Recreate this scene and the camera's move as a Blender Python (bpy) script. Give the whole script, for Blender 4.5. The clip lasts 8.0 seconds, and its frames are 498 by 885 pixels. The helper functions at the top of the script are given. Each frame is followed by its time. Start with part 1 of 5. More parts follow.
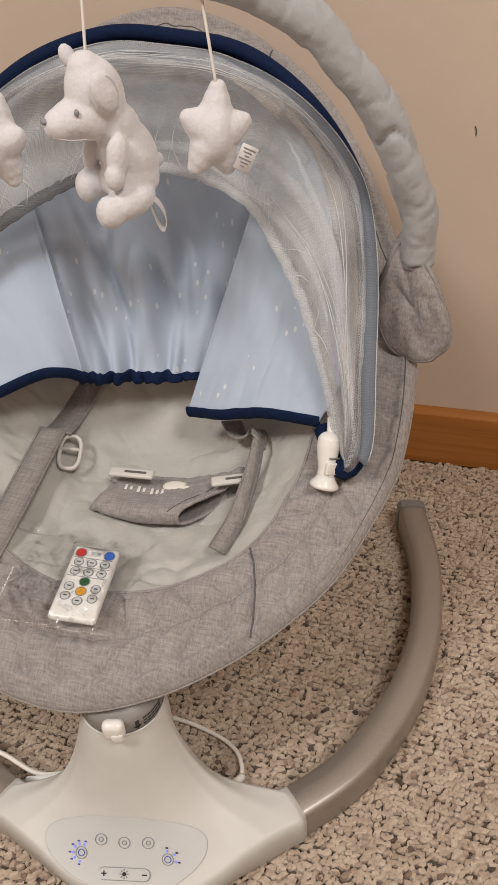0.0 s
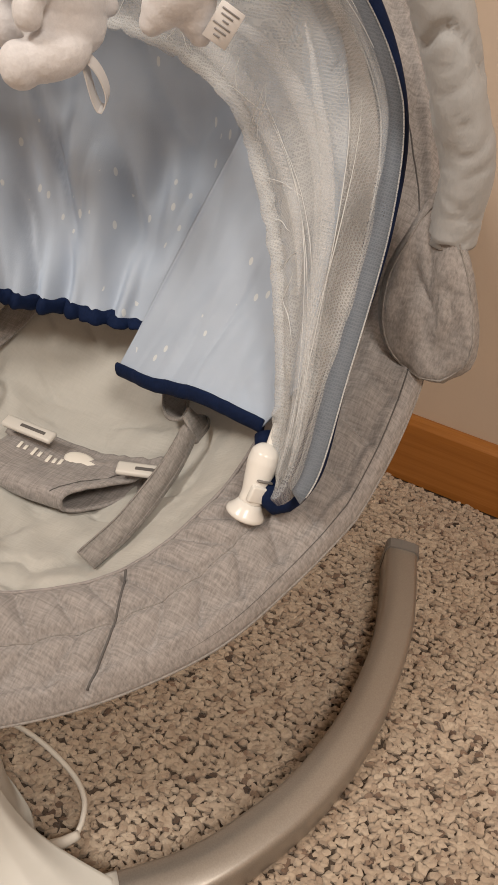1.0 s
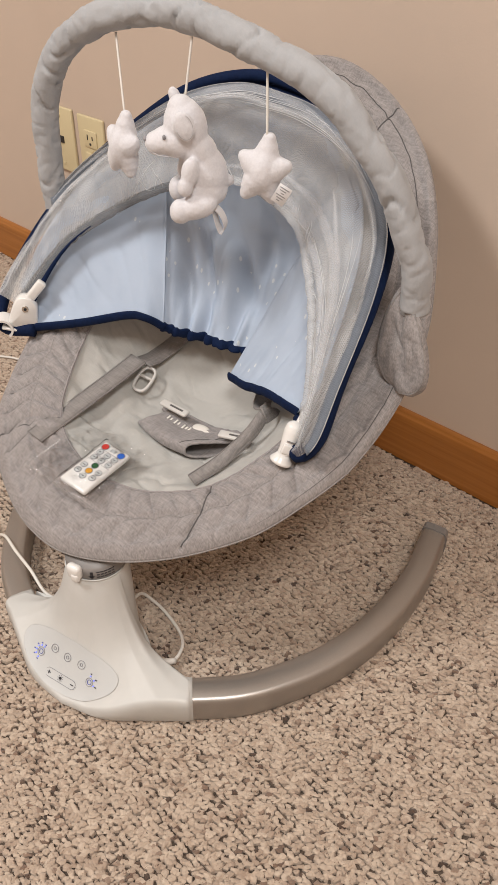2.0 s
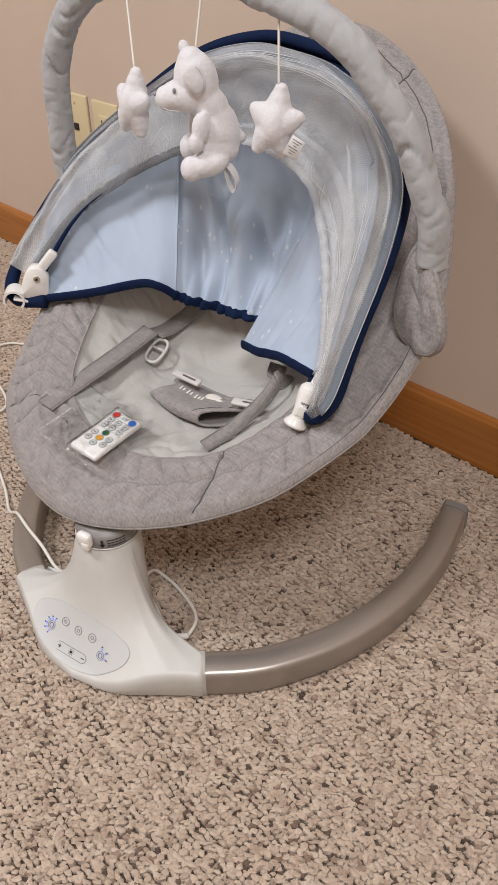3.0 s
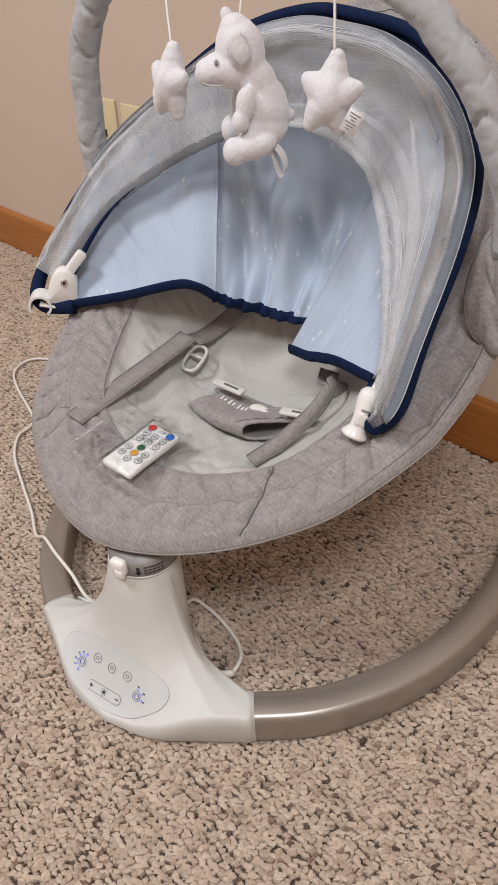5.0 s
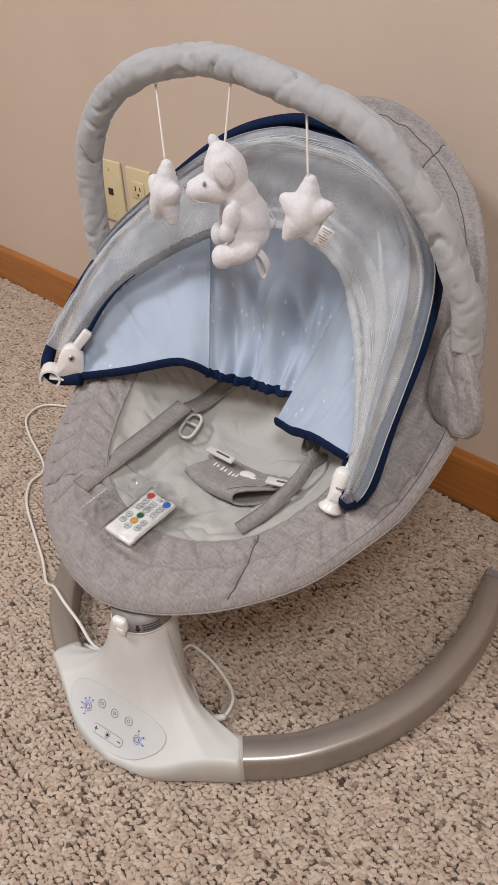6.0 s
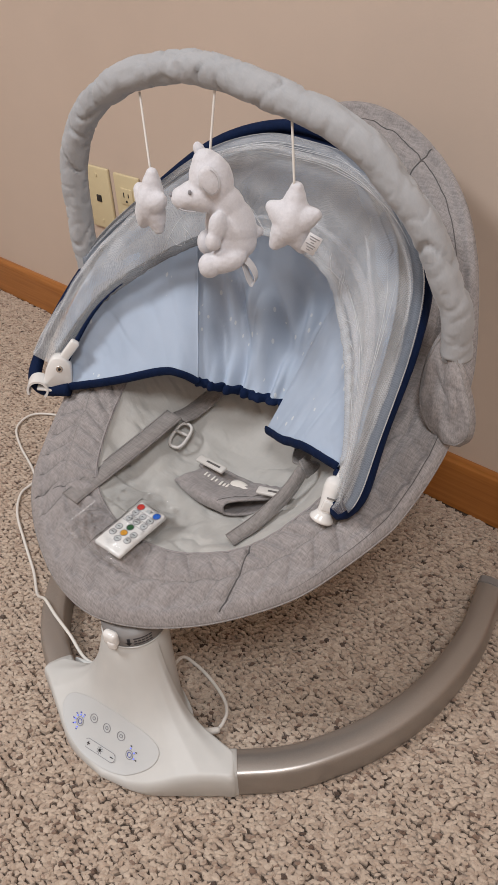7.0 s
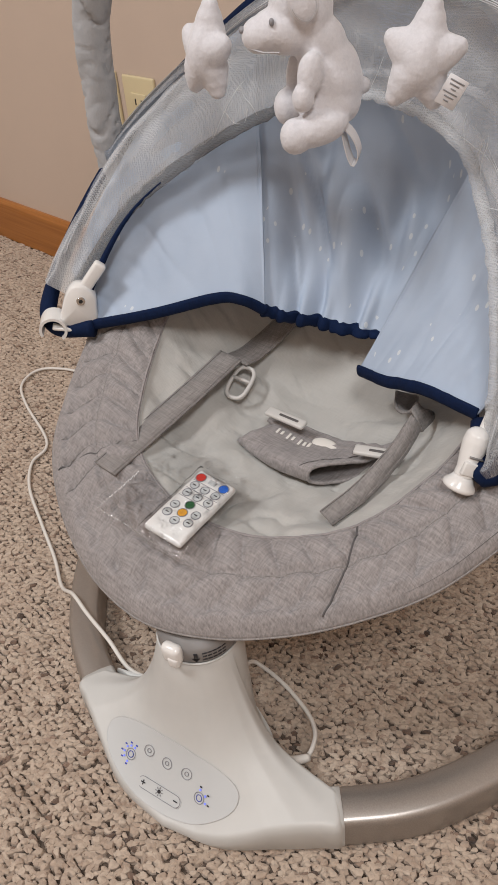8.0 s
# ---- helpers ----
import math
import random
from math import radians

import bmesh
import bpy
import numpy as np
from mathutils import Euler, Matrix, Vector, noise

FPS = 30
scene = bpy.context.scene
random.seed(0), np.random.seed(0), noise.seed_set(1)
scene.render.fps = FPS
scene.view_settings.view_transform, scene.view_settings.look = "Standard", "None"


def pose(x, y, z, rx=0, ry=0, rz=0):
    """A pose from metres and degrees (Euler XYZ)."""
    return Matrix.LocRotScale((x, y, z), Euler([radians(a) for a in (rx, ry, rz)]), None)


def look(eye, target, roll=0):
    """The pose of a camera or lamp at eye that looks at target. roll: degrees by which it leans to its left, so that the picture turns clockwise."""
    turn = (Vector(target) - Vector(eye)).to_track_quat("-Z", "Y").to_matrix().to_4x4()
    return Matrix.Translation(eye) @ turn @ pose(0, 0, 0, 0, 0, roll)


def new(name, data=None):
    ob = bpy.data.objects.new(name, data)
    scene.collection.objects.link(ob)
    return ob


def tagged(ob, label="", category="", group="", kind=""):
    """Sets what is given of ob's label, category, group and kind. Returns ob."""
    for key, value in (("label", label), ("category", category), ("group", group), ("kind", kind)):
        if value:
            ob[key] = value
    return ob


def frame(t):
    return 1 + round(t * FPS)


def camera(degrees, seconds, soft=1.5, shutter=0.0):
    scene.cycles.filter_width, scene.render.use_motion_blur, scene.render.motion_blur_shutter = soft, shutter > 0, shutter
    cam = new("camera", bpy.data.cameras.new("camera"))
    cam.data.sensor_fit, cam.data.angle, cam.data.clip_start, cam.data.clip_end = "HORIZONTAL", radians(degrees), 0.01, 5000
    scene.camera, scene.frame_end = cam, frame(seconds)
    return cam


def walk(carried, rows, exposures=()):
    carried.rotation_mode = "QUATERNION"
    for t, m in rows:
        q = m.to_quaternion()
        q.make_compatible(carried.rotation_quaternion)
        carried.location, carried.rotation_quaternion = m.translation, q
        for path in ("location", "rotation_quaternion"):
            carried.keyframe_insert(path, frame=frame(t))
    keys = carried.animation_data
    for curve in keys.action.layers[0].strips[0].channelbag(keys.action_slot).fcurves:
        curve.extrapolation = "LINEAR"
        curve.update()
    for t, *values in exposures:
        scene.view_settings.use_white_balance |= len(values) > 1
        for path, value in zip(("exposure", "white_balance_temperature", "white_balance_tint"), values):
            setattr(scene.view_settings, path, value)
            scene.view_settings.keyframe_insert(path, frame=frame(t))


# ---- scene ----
cam = camera(36.2, 8.0)
PATH = [
    (0, (0.218, -0.416, 0.663), (-0.214, 1.106, -0.561), -2.9),
    (0.5, (0.208, -0.224, 0.595), (-0.222, 1.249, -0.688), 7.4),
    (1, (0.263, -0.246, 0.583), (-0.314, 1.15, -0.727), 7.1),
    (1.5, (0.389, -0.347, 0.686), (-0.455, 0.898, -0.632), 3.6),
    (1.7, (0.476, -0.389, 0.748), (-0.5, 0.803, -0.527), 1.8),
    (2.8, (0.526, -0.435, 0.751), (-0.547, 0.72, -0.48), 0.2),
    (3, (0.522, -0.425, 0.7), (-0.562, 0.728, -0.522), -0.4),
    (3.5, (0.508, -0.417, 0.639), (-0.591, 0.736, -0.57), -1.0),
    (4, (0.483, -0.407, 0.617), (-0.638, 0.742, -0.577), -1.7),
    (4.5, (0.466, -0.396, 0.628), (-0.671, 0.744, -0.558), -2.1),
    (4.7, (0.46, -0.399, 0.63), (-0.684, 0.74, -0.551), -2.2),
    (5.8, (0.493, -0.39, 0.728), (-0.689, 0.727, -0.436), -3.1),
    (6, (0.499, -0.396, 0.741), (-0.683, 0.723, -0.421), -3.2),
    (6.5, (0.495, -0.391, 0.737), (-0.686, 0.729, -0.425), -3.5),
    (7, (0.495, -0.384, 0.742), (-0.681, 0.746, -0.416), -3.7),
    (7.5, (0.427, -0.364, 0.716), (-0.748, 0.771, -0.437), -4.2),
    (8, (0.327, -0.33, 0.625), (-0.8, 0.756, -0.62), -5.6),
]
EXPOSURES = [(0, -0.32, 6480, 10), (0.5, -0.58, 6900, 10), (1, -0.27, 7000, 10), (1.5, -0.04, 6440, 10), (1.7, -0.06, 6390, 10), (2.8, -0.15, 5980, 10), (6.5, -0.27, 5930, 10), (7.5, -0.38, 5950, 10), (8, -0.38, 6020, 10)]
walk(cam, [(t, look(eye, target, roll)) for t, eye, target, roll in PATH], EXPOSURES)

# ---- light and world ----
world = bpy.data.worlds.new("world")
scene.world = world
world.use_nodes = True
world.node_tree.nodes["Background"].inputs[0].default_value = (1.0, 0.9, 0.8, 1)
world.node_tree.nodes["Background"].inputs[1].default_value = 0.05
scene.view_settings.exposure = 0.0


def area_lamp(name, at, to, size, power, color):
    d = bpy.data.lights.new(name, "AREA")
    d.shape, d.size, d.energy, d.color = "DISK", size, power, color
    ob = new(name, d)
    ob.matrix_world = look(at, to)
    return tagged(ob, "warm round lamp placed unseen under the ceiling to light the room", "lamp", kind="structure")


# Neither lamp is in view; the second, on the right, is added as fill.
for at, size, power in (((-0.80, -1.20, 2.37), 0.60, 51), ((1.15, -0.95, 2.37), 0.75, 43)):
    area_lamp("unseen_ceiling_lamp", at, (at[0], at[1], 0.0), size, power, (1.0, 0.945, 0.88))


# ---- materials ----
def mat(name, color, rough=0.6, metal=0.0):
    m = bpy.data.materials.new(name)
    m.use_nodes = True
    b = m.node_tree.nodes["Principled BSDF"]
    b.inputs["Base Color"].default_value = (*color, 1)
    b.inputs["Roughness"].default_value = rough
    b.inputs["Metallic"].default_value = metal
    return m, m.node_tree, b


def node(nt, kind, **values):
    n = nt.nodes.new(kind)
    for k, v in values.items():
        if k in n.inputs:
            n.inputs[k].default_value = v
        else:
            n.inputs[k.replace("_", " ")].default_value = v
    return n


def coords(nt, scale=(1, 1, 1), turn=(0, 0, 0)):
    t = nt.nodes.new("ShaderNodeTexCoord")
    m = nt.nodes.new("ShaderNodeMapping")
    m.inputs["Scale"].default_value = scale
    m.inputs["Rotation"].default_value = [radians(a) for a in turn]
    nt.links.new(t.outputs["Object"], m.inputs["Vector"])
    return m.outputs["Vector"]


def tex_noise(nt, scale, detail=4, rough=0.55, stretch=(1, 1, 1), turn=(0, 0, 0)):
    n = node(nt, "ShaderNodeTexNoise", Scale=scale, Detail=detail, Roughness=rough)
    nt.links.new(coords(nt, stretch, turn), n.inputs["Vector"])
    return n.outputs["Fac"]


def ramp(nt, fac, stops):
    r = nt.nodes.new("ShaderNodeValToRGB")
    e = r.color_ramp.elements
    while len(e) < len(stops):
        e.new(0.5)
    for el, (p, c) in zip(e, stops):
        el.position, el.color = p, (*c, 1)
    nt.links.new(fac, r.inputs["Fac"])
    return r.outputs["Color"]


def maths(nt, op, a, b):
    n = nt.nodes.new("ShaderNodeMath")
    n.operation = op
    for i, v in enumerate((a, b)):
        if isinstance(v, (int, float)):
            n.inputs[i].default_value = v
        else:
            nt.links.new(v, n.inputs[i])
    return n.outputs[0]


def mixed(nt, fac, a, b, blend="MIX"):
    n = nt.nodes.new("ShaderNodeMix")
    n.data_type, n.blend_type = "RGBA", blend
    for i, v in ((0, fac), (6, a), (7, b)):
        if isinstance(v, (int, float)):
            n.inputs[i].default_value = v
        elif isinstance(v, tuple):
            n.inputs[i].default_value = (*v, 1)
        else:
            nt.links.new(v, n.inputs[i])
    return n.outputs[2]


def bump(nt, b, height, strength=0.3, distance=0.002):
    n = node(nt, "ShaderNodeBump", Strength=strength, Distance=distance)
    nt.links.new(height, n.inputs["Height"])
    nt.links.new(n.outputs["Normal"], b.inputs["Normal"])


def shades(c, k):
    return tuple(v * k for v in c)


def cloth(name, color, streak=0.25, relief=0.35, fold=0.5, thread=900):
    """Woven cloth: threads in two directions, slubs, and soft creases."""
    m, nt, b = mat(name, color, 0.85)
    t1 = tex_noise(nt, thread, 2, 0.6, (1, 0.07, 0.3), (0, 0, 12))
    t2 = tex_noise(nt, thread, 2, 0.6, (0.07, 1, 0.3), (0, 0, 12))
    weave = maths(nt, "ADD", t1, t2)
    big = tex_noise(nt, 26, 3, 0.5)
    c = mixed(nt, 0.5, ramp(nt, maths(nt, "MULTIPLY", weave, 0.5), [(0.36, shades(color, 1 - streak)), (0.62, shades(color, 1 + streak))]),
              ramp(nt, big, [(0.3, shades(color, 0.9)), (0.7, shades(color, 1.08))]))
    nt.links.new(c, b.inputs["Base Color"])
    crease = tex_noise(nt, 42, 3, 0.45, (1, 1, 1))
    h = maths(nt, "ADD", maths(nt, "MULTIPLY", weave, 0.25), maths(nt, "MULTIPLY", crease, fold * 3))
    bump(nt, b, h, relief, 0.0022)
    b.inputs["Sheen Weight"].default_value = 0.15
    return m


GREY = cloth("heathered grey cloth", (0.265, 0.248, 0.246), 0.5, 0.5, 0.5)
GREY_DARK = cloth("strap webbing", (0.235, 0.22, 0.213), 0.5, 0.5, 0.3, 1000)
LINER = cloth("light grey cloth", (0.43, 0.425, 0.405), 0.06, 0.4, 0.9)
SLEEVE = cloth("pale grey sleeve cloth", (0.36, 0.372, 0.39), 0.05, 0.35, 0.6)
SEAM = mat("dark seam thread", (0.10, 0.095, 0.095), 0.9)[0]
NAVY = cloth("navy cotton binding", (0.0022, 0.010, 0.042), 0.3, 0.4, 0.4, 700)
NAVY.node_tree.nodes["Principled BSDF"].inputs["Sheen Weight"].default_value = 0.0
NAVY.node_tree.nodes["Principled BSDF"].inputs["Specular IOR Level"].default_value = 0.2
PIPING = cloth("grey piping", (0.27, 0.25, 0.25), 0.3, 0.3, 0.1)


def printed_blue():
    m, nt, b = mat("pale blue printed cotton", (0.3, 0.4, 0.56), 0.8)
    base = ramp(nt, tex_noise(nt, 14, 3), [(0.3, (0.355, 0.43, 0.545)), (0.7, (0.405, 0.48, 0.595))])
    v = node(nt, "ShaderNodeTexVoronoi", Scale=19.0, Randomness=0.9)
    nt.links.new(coords(nt, (1, 1, 1), (20, 30, 10)), v.inputs["Vector"])
    dots = maths(nt, "LESS_THAN", v.outputs["Distance"], 0.062)
    v2 = node(nt, "ShaderNodeTexVoronoi", Scale=120.0, Randomness=0.55)
    nt.links.new(coords(nt, (1.0, 0.75, 0.42), (0, 12, 0)), v2.inputs["Vector"])
    dash = maths(nt, "LESS_THAN", v2.outputs["Distance"], 0.17)
    patch = maths(nt, "GREATER_THAN", tex_noise(nt, 13, 1), 0.55)
    c = mixed(nt, maths(nt, "MULTIPLY", maths(nt, "MULTIPLY", dash, patch), 0.55), base, (0.72, 0.74, 0.72))
    c = mixed(nt, maths(nt, "MULTIPLY", dots, 0.65), c, (0.74, 0.73, 0.68))
    nt.links.new(c, b.inputs["Base Color"])
    weave = tex_noise(nt, 1400, 1)
    bump(nt, b, maths(nt, "ADD", maths(nt, "MULTIPLY", weave, 0.15), maths(nt, "MULTIPLY", tex_noise(nt, 30, 3), 1.6)), 0.35, 0.0025)
    return m


BLUE = printed_blue()


def tulle(name, color, cover, dense):
    """Fine net: threads with gaps, denser where it is gathered."""
    m, nt, b = mat(name, color, 0.75)
    b.inputs["Sheen Weight"].default_value = 0.3
    clear = nt.nodes.new("ShaderNodeBsdfTransparent")
    mix = nt.nodes.new("ShaderNodeMixShader")
    v = node(nt, "ShaderNodeTexVoronoi", Scale=700.0, Randomness=0.25)
    v.feature = "DISTANCE_TO_EDGE"
    nt.links.new(coords(nt), v.inputs["Vector"])
    net = maths(nt, "LESS_THAN", v.outputs["Distance"], 0.12)
    fold = ramp(nt, tex_noise(nt, 16, 6, 0.62, (1.4, 0.7, 0.5)), [(0.40, (cover, cover, cover)), (0.66, (dense, dense, dense))])
    fac = maths(nt, "ADD", maths(nt, "MULTIPLY", net, 0.20), fold)
    fac = maths(nt, "MINIMUM", fac, 0.93)
    nt.links.new(fac, mix.inputs[0])
    nt.links.new(clear.outputs[0], mix.inputs[1])
    nt.links.new(b.outputs[0], mix.inputs[2])
    nt.links.new(mix.outputs[0], nt.nodes["Material Output"].inputs[0])
    return m


NET = tulle("white tulle net", (0.60, 0.62, 0.64), 0.14, 0.44)
FOLD = tulle("folded tulle", (0.66, 0.69, 0.73), 0.0, 0.12)
CREASE = mat("doubled tulle thread", (0.62, 0.64, 0.66), 0.8)[0]
TONGUE = mat("grey white plastic", (0.56, 0.55, 0.53), 0.4)[0]
STRIP = tulle("blue grey net binding", (0.15, 0.175, 0.215), 0.6, 0.8)
HEM = tulle("grey net hem", (0.13, 0.14, 0.155), 0.5, 0.7)
WHITE, _nt, _b = mat("white moulded plastic", (0.66, 0.655, 0.64), 0.52)
nt = _nt
nt.links.new(ramp(nt, tex_noise(nt, 30, 3), [(0.3, (0.53, 0.535, 0.52)), (0.7, (0.565, 0.57, 0.555))]), _b.inputs["Base Color"])
bump(nt, _b, tex_noise(nt, 1500, 2), 0.03, 0.0005)
CLIP = mat("glossy white plastic", (0.74, 0.735, 0.72), 0.22)[0]
PANEL = mat("satin white control film", (0.52, 0.54, 0.545), 0.36)[0]
FAINT = mat("faint moulded outline", (0.53, 0.53, 0.53), 0.5)[0]
LINE = mat("grey printed line", (0.25, 0.25, 0.27), 0.5)[0]
INK = mat("dark print", (0.02, 0.02, 0.025), 0.5)[0]
BLUE_INK = mat("blue printed mark", (0.05, 0.07, 0.40), 0.4)[0]
# Panel marks that are not lit, given a weak glow of their own.
_m, nt, _b = mat("blue panel mark with weak glow", (0.2, 0.25, 1.0), 0.4)
_b.inputs["Emission Color"].default_value = (0.25, 0.32, 1.0, 1)
_b.inputs["Emission Strength"].default_value = 0.35
GLOW_MARK = _m
METAL, nt, _b = mat("champagne painted metal", (0.33, 0.30, 0.275), 0.36, 0.75)
nt.links.new(ramp(nt, tex_noise(nt, 900, 2), [(0.3, (0.36, 0.335, 0.31)), (0.7, (0.42, 0.395, 0.37))]), _b.inputs["Base Color"])
bump(nt, _b, tex_noise(nt, 2500, 1), 0.05, 0.0004)
COLLAR = mat("silver grey plastic", (0.23, 0.222, 0.218), 0.48, 0.3)[0]
CHROME = mat("steel screw", (0.6, 0.58, 0.55), 0.25, 1.0)[0]
CREAM = mat("ivory plastic", (0.62, 0.54, 0.34), 0.4)[0]
CORD = mat("white cord", (0.70, 0.68, 0.64), 0.5)[0]
BLACK = mat("black plastic", (0.015, 0.015, 0.016), 0.5)[0]


def plush():
    m, nt, b = mat("white plush", (0.70, 0.69, 0.68), 0.95)
    n = tex_noise(nt, 500, 4, 0.7)
    nt.links.new(ramp(nt, n, [(0.25, (0.60, 0.60, 0.635)), (0.7, (0.69, 0.69, 0.725))]), b.inputs["Base Color"])
    bump(nt, b, maths(nt, "ADD", n, maths(nt, "MULTIPLY", tex_noise(nt, 90, 3), 0.7)), 0.32, 0.0016)
    b.inputs["Sheen Weight"].default_value = 0.5
    return m


PLUSH = plush()
STITCH = mat("grey sewing thread", (0.45, 0.45, 0.47), 0.9)[0]
TAG = mat("white satin tag", (0.68, 0.68, 0.70), 0.5)[0]


def film():
    m, nt, b = mat("clear polythene film", (1, 1, 1), 0.08)
    clear = nt.nodes.new("ShaderNodeBsdfTransparent")
    gloss = node(nt, "ShaderNodeBsdfGlossy", Roughness=0.12)
    mix = nt.nodes.new("ShaderNodeMixShader")
    lw = node(nt, "ShaderNodeFresnel", IOR=1.45)
    n = node(nt, "ShaderNodeBump", Strength=0.9, Distance=0.004)
    nt.links.new(tex_noise(nt, 110, 3), n.inputs["Height"])
    nt.links.new(n.outputs["Normal"], gloss.inputs["Normal"])
    nt.links.new(n.outputs["Normal"], lw.inputs["Normal"])
    nt.links.new(lw.outputs[0], mix.inputs[0])
    nt.links.new(clear.outputs[0], mix.inputs[1])
    nt.links.new(gloss.outputs[0], mix.inputs[2])
    nt.links.new(mix.outputs[0], nt.nodes["Material Output"].inputs[0])
    return m


FILM = film()
# White specks in this film stand for glints along the bag's edge.
GLINT_FILM, nt, _b = mat("polythene film with painted white glints", (0.9, 0.9, 0.9), 0.12)
_c = nt.nodes.new("ShaderNodeBsdfTransparent")
_x = nt.nodes.new("ShaderNodeMixShader")
nt.links.new(ramp(nt, tex_noise(nt, 260, 3), [(0.42, (0.04, 0.04, 0.04)), (0.66, (0.55, 0.55, 0.55))]), _x.inputs[0])
nt.links.new(_c.outputs[0], _x.inputs[1])
nt.links.new(_b.outputs[0], _x.inputs[2])
nt.links.new(_x.outputs[0], nt.nodes["Material Output"].inputs[0])


def wall_paint():
    m, nt, b = mat("pinkish beige wall paint", (0.52, 0.425, 0.345), 0.7)
    nt.links.new(ramp(nt, tex_noise(nt, 3, 4), [(0.3, (0.535, 0.44, 0.365)), (0.7, (0.575, 0.475, 0.395))]), b.inputs["Base Color"])
    bump(nt, b, tex_noise(nt, 260, 4, 0.6), 0.16, 0.0012)
    return m


def oak():
    m, nt, b = mat("orange stained oak", (0.36, 0.15, 0.035), 0.34)
    g = tex_noise(nt, 30, 6, 0.65, (0.12, 4, 5))
    fine = tex_noise(nt, 220, 3, 0.6, (0.05, 4, 4))
    c = ramp(nt, g, [(0.25, (0.27, 0.095, 0.018)), (0.5, (0.38, 0.15, 0.032)), (0.75, (0.47, 0.20, 0.05))])
    c = mixed(nt, maths(nt, "MULTIPLY", fine, 0.35), c, (0.22, 0.075, 0.015))
    nt.links.new(c, b.inputs["Base Color"])
    bump(nt, b, fine, 0.1, 0.001)
    return m


def pile():
    m, nt, b = mat("berber wool loops", (0.4, 0.34, 0.28), 0.95)
    geo = nt.nodes.new("ShaderNodeNewGeometry")
    rnd = geo.outputs["Random Per Island"]
    c = ramp(nt, rnd, [(0.0, (0.06, 0.038, 0.027)), (0.02, (0.25, 0.17, 0.125)), (0.06, (0.47, 0.375, 0.30)), (0.5, (0.555, 0.455, 0.367)), (0.95, (0.635, 0.535, 0.44)), (1.0, (0.44, 0.34, 0.27))])
    blotch = ramp(nt, tex_noise(nt, 60, 3, 0.6), [(0.32, (0.74, 0.66, 0.61)), (0.52, (1, 0.985, 0.97))])
    c = mixed(nt, 0.7, c, blotch, "MULTIPLY")
    strand = tex_noise(nt, 330, 3, 0.6, (1.0, 0.45, 1.0), (0, 0, 35))
    c = mixed(nt, 1.0, c, ramp(nt, strand, [(0.30, (0.30, 0.24, 0.20)), (0.37, (0.95, 0.94, 0.92)), (0.75, (1, 1, 1))]), "MULTIPLY")
    nt.links.new(c, b.inputs["Base Color"])
    bump(nt, b, tex_noise(nt, 700, 4, 0.7), 0.9, 0.002)
    b.inputs["Sheen Weight"].default_value = 0.2
    return m


WALL, OAK, PILE = wall_paint(), oak(), pile()
# Backing colour darkened to carry the shade in the gaps between loops.
SHADED_BACKING, nt, _b = mat("carpet backing darkened for gap shade", (0.16, 0.12, 0.09), 0.95)
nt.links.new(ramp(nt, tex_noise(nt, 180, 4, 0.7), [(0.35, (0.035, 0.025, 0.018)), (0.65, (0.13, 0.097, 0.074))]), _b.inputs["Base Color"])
FAR, nt, _b = mat("berber carpet further off", (0.42, 0.34, 0.27), 0.95)
_v = node(nt, "ShaderNodeTexVoronoi", Scale=190.0, Randomness=0.9)
nt.links.new(coords(nt, (0.8, 1, 1)), _v.inputs["Vector"])
nt.links.new(mixed(nt, 0.6, ramp(nt, _v.outputs["Distance"], [(0.25, (0.50, 0.41, 0.33)), (0.75, (0.16, 0.12, 0.09))]), ramp(nt, tex_noise(nt, 60, 3), [(0.3, (0.36, 0.285, 0.225)), (0.7, (0.52, 0.43, 0.35))])), _b.inputs["Base Color"])
bump(nt, _b, maths(nt, "SUBTRACT", 1.0, _v.outputs["Distance"]), 0.8, 0.004)
CEIL = mat("white ceiling paint", (0.75, 0.72, 0.68), 0.9)[0]


# ---- mesh helpers ----
def mesh_of(name, verts, faces, smooth=True):
    me = bpy.data.meshes.new(name)
    me.from_pydata([tuple(v) for v in verts], [], [tuple(f) for f in faces])
    me.update()
    if smooth:
        me.polygons.foreach_set("use_smooth", [True] * len(me.polygons))
    return me


def part(name, me, material, parent=None, label=""):
    """One mesh object under a thing or part; vertices are given in the world's metres."""
    if isinstance(me, bmesh.types.BMesh):
        bm, me = me, bpy.data.meshes.new(name)
        bm.to_mesh(me)
        bm.free()
    for m in material if isinstance(material, (list, tuple)) else [material]:
        me.materials.append(m)
    ob = new(name, me)
    if parent:
        ob.parent = parent
        at = parent.location if parent.parent is None else parent.parent.location
        me.transform(Matrix.Translation(-at))
    return tagged(ob, label)


def thing(name, at, label, category, group=""):
    ob = new(name)
    ob.empty_display_size = 0.02
    ob.location = at
    return tagged(ob, label, category, group)


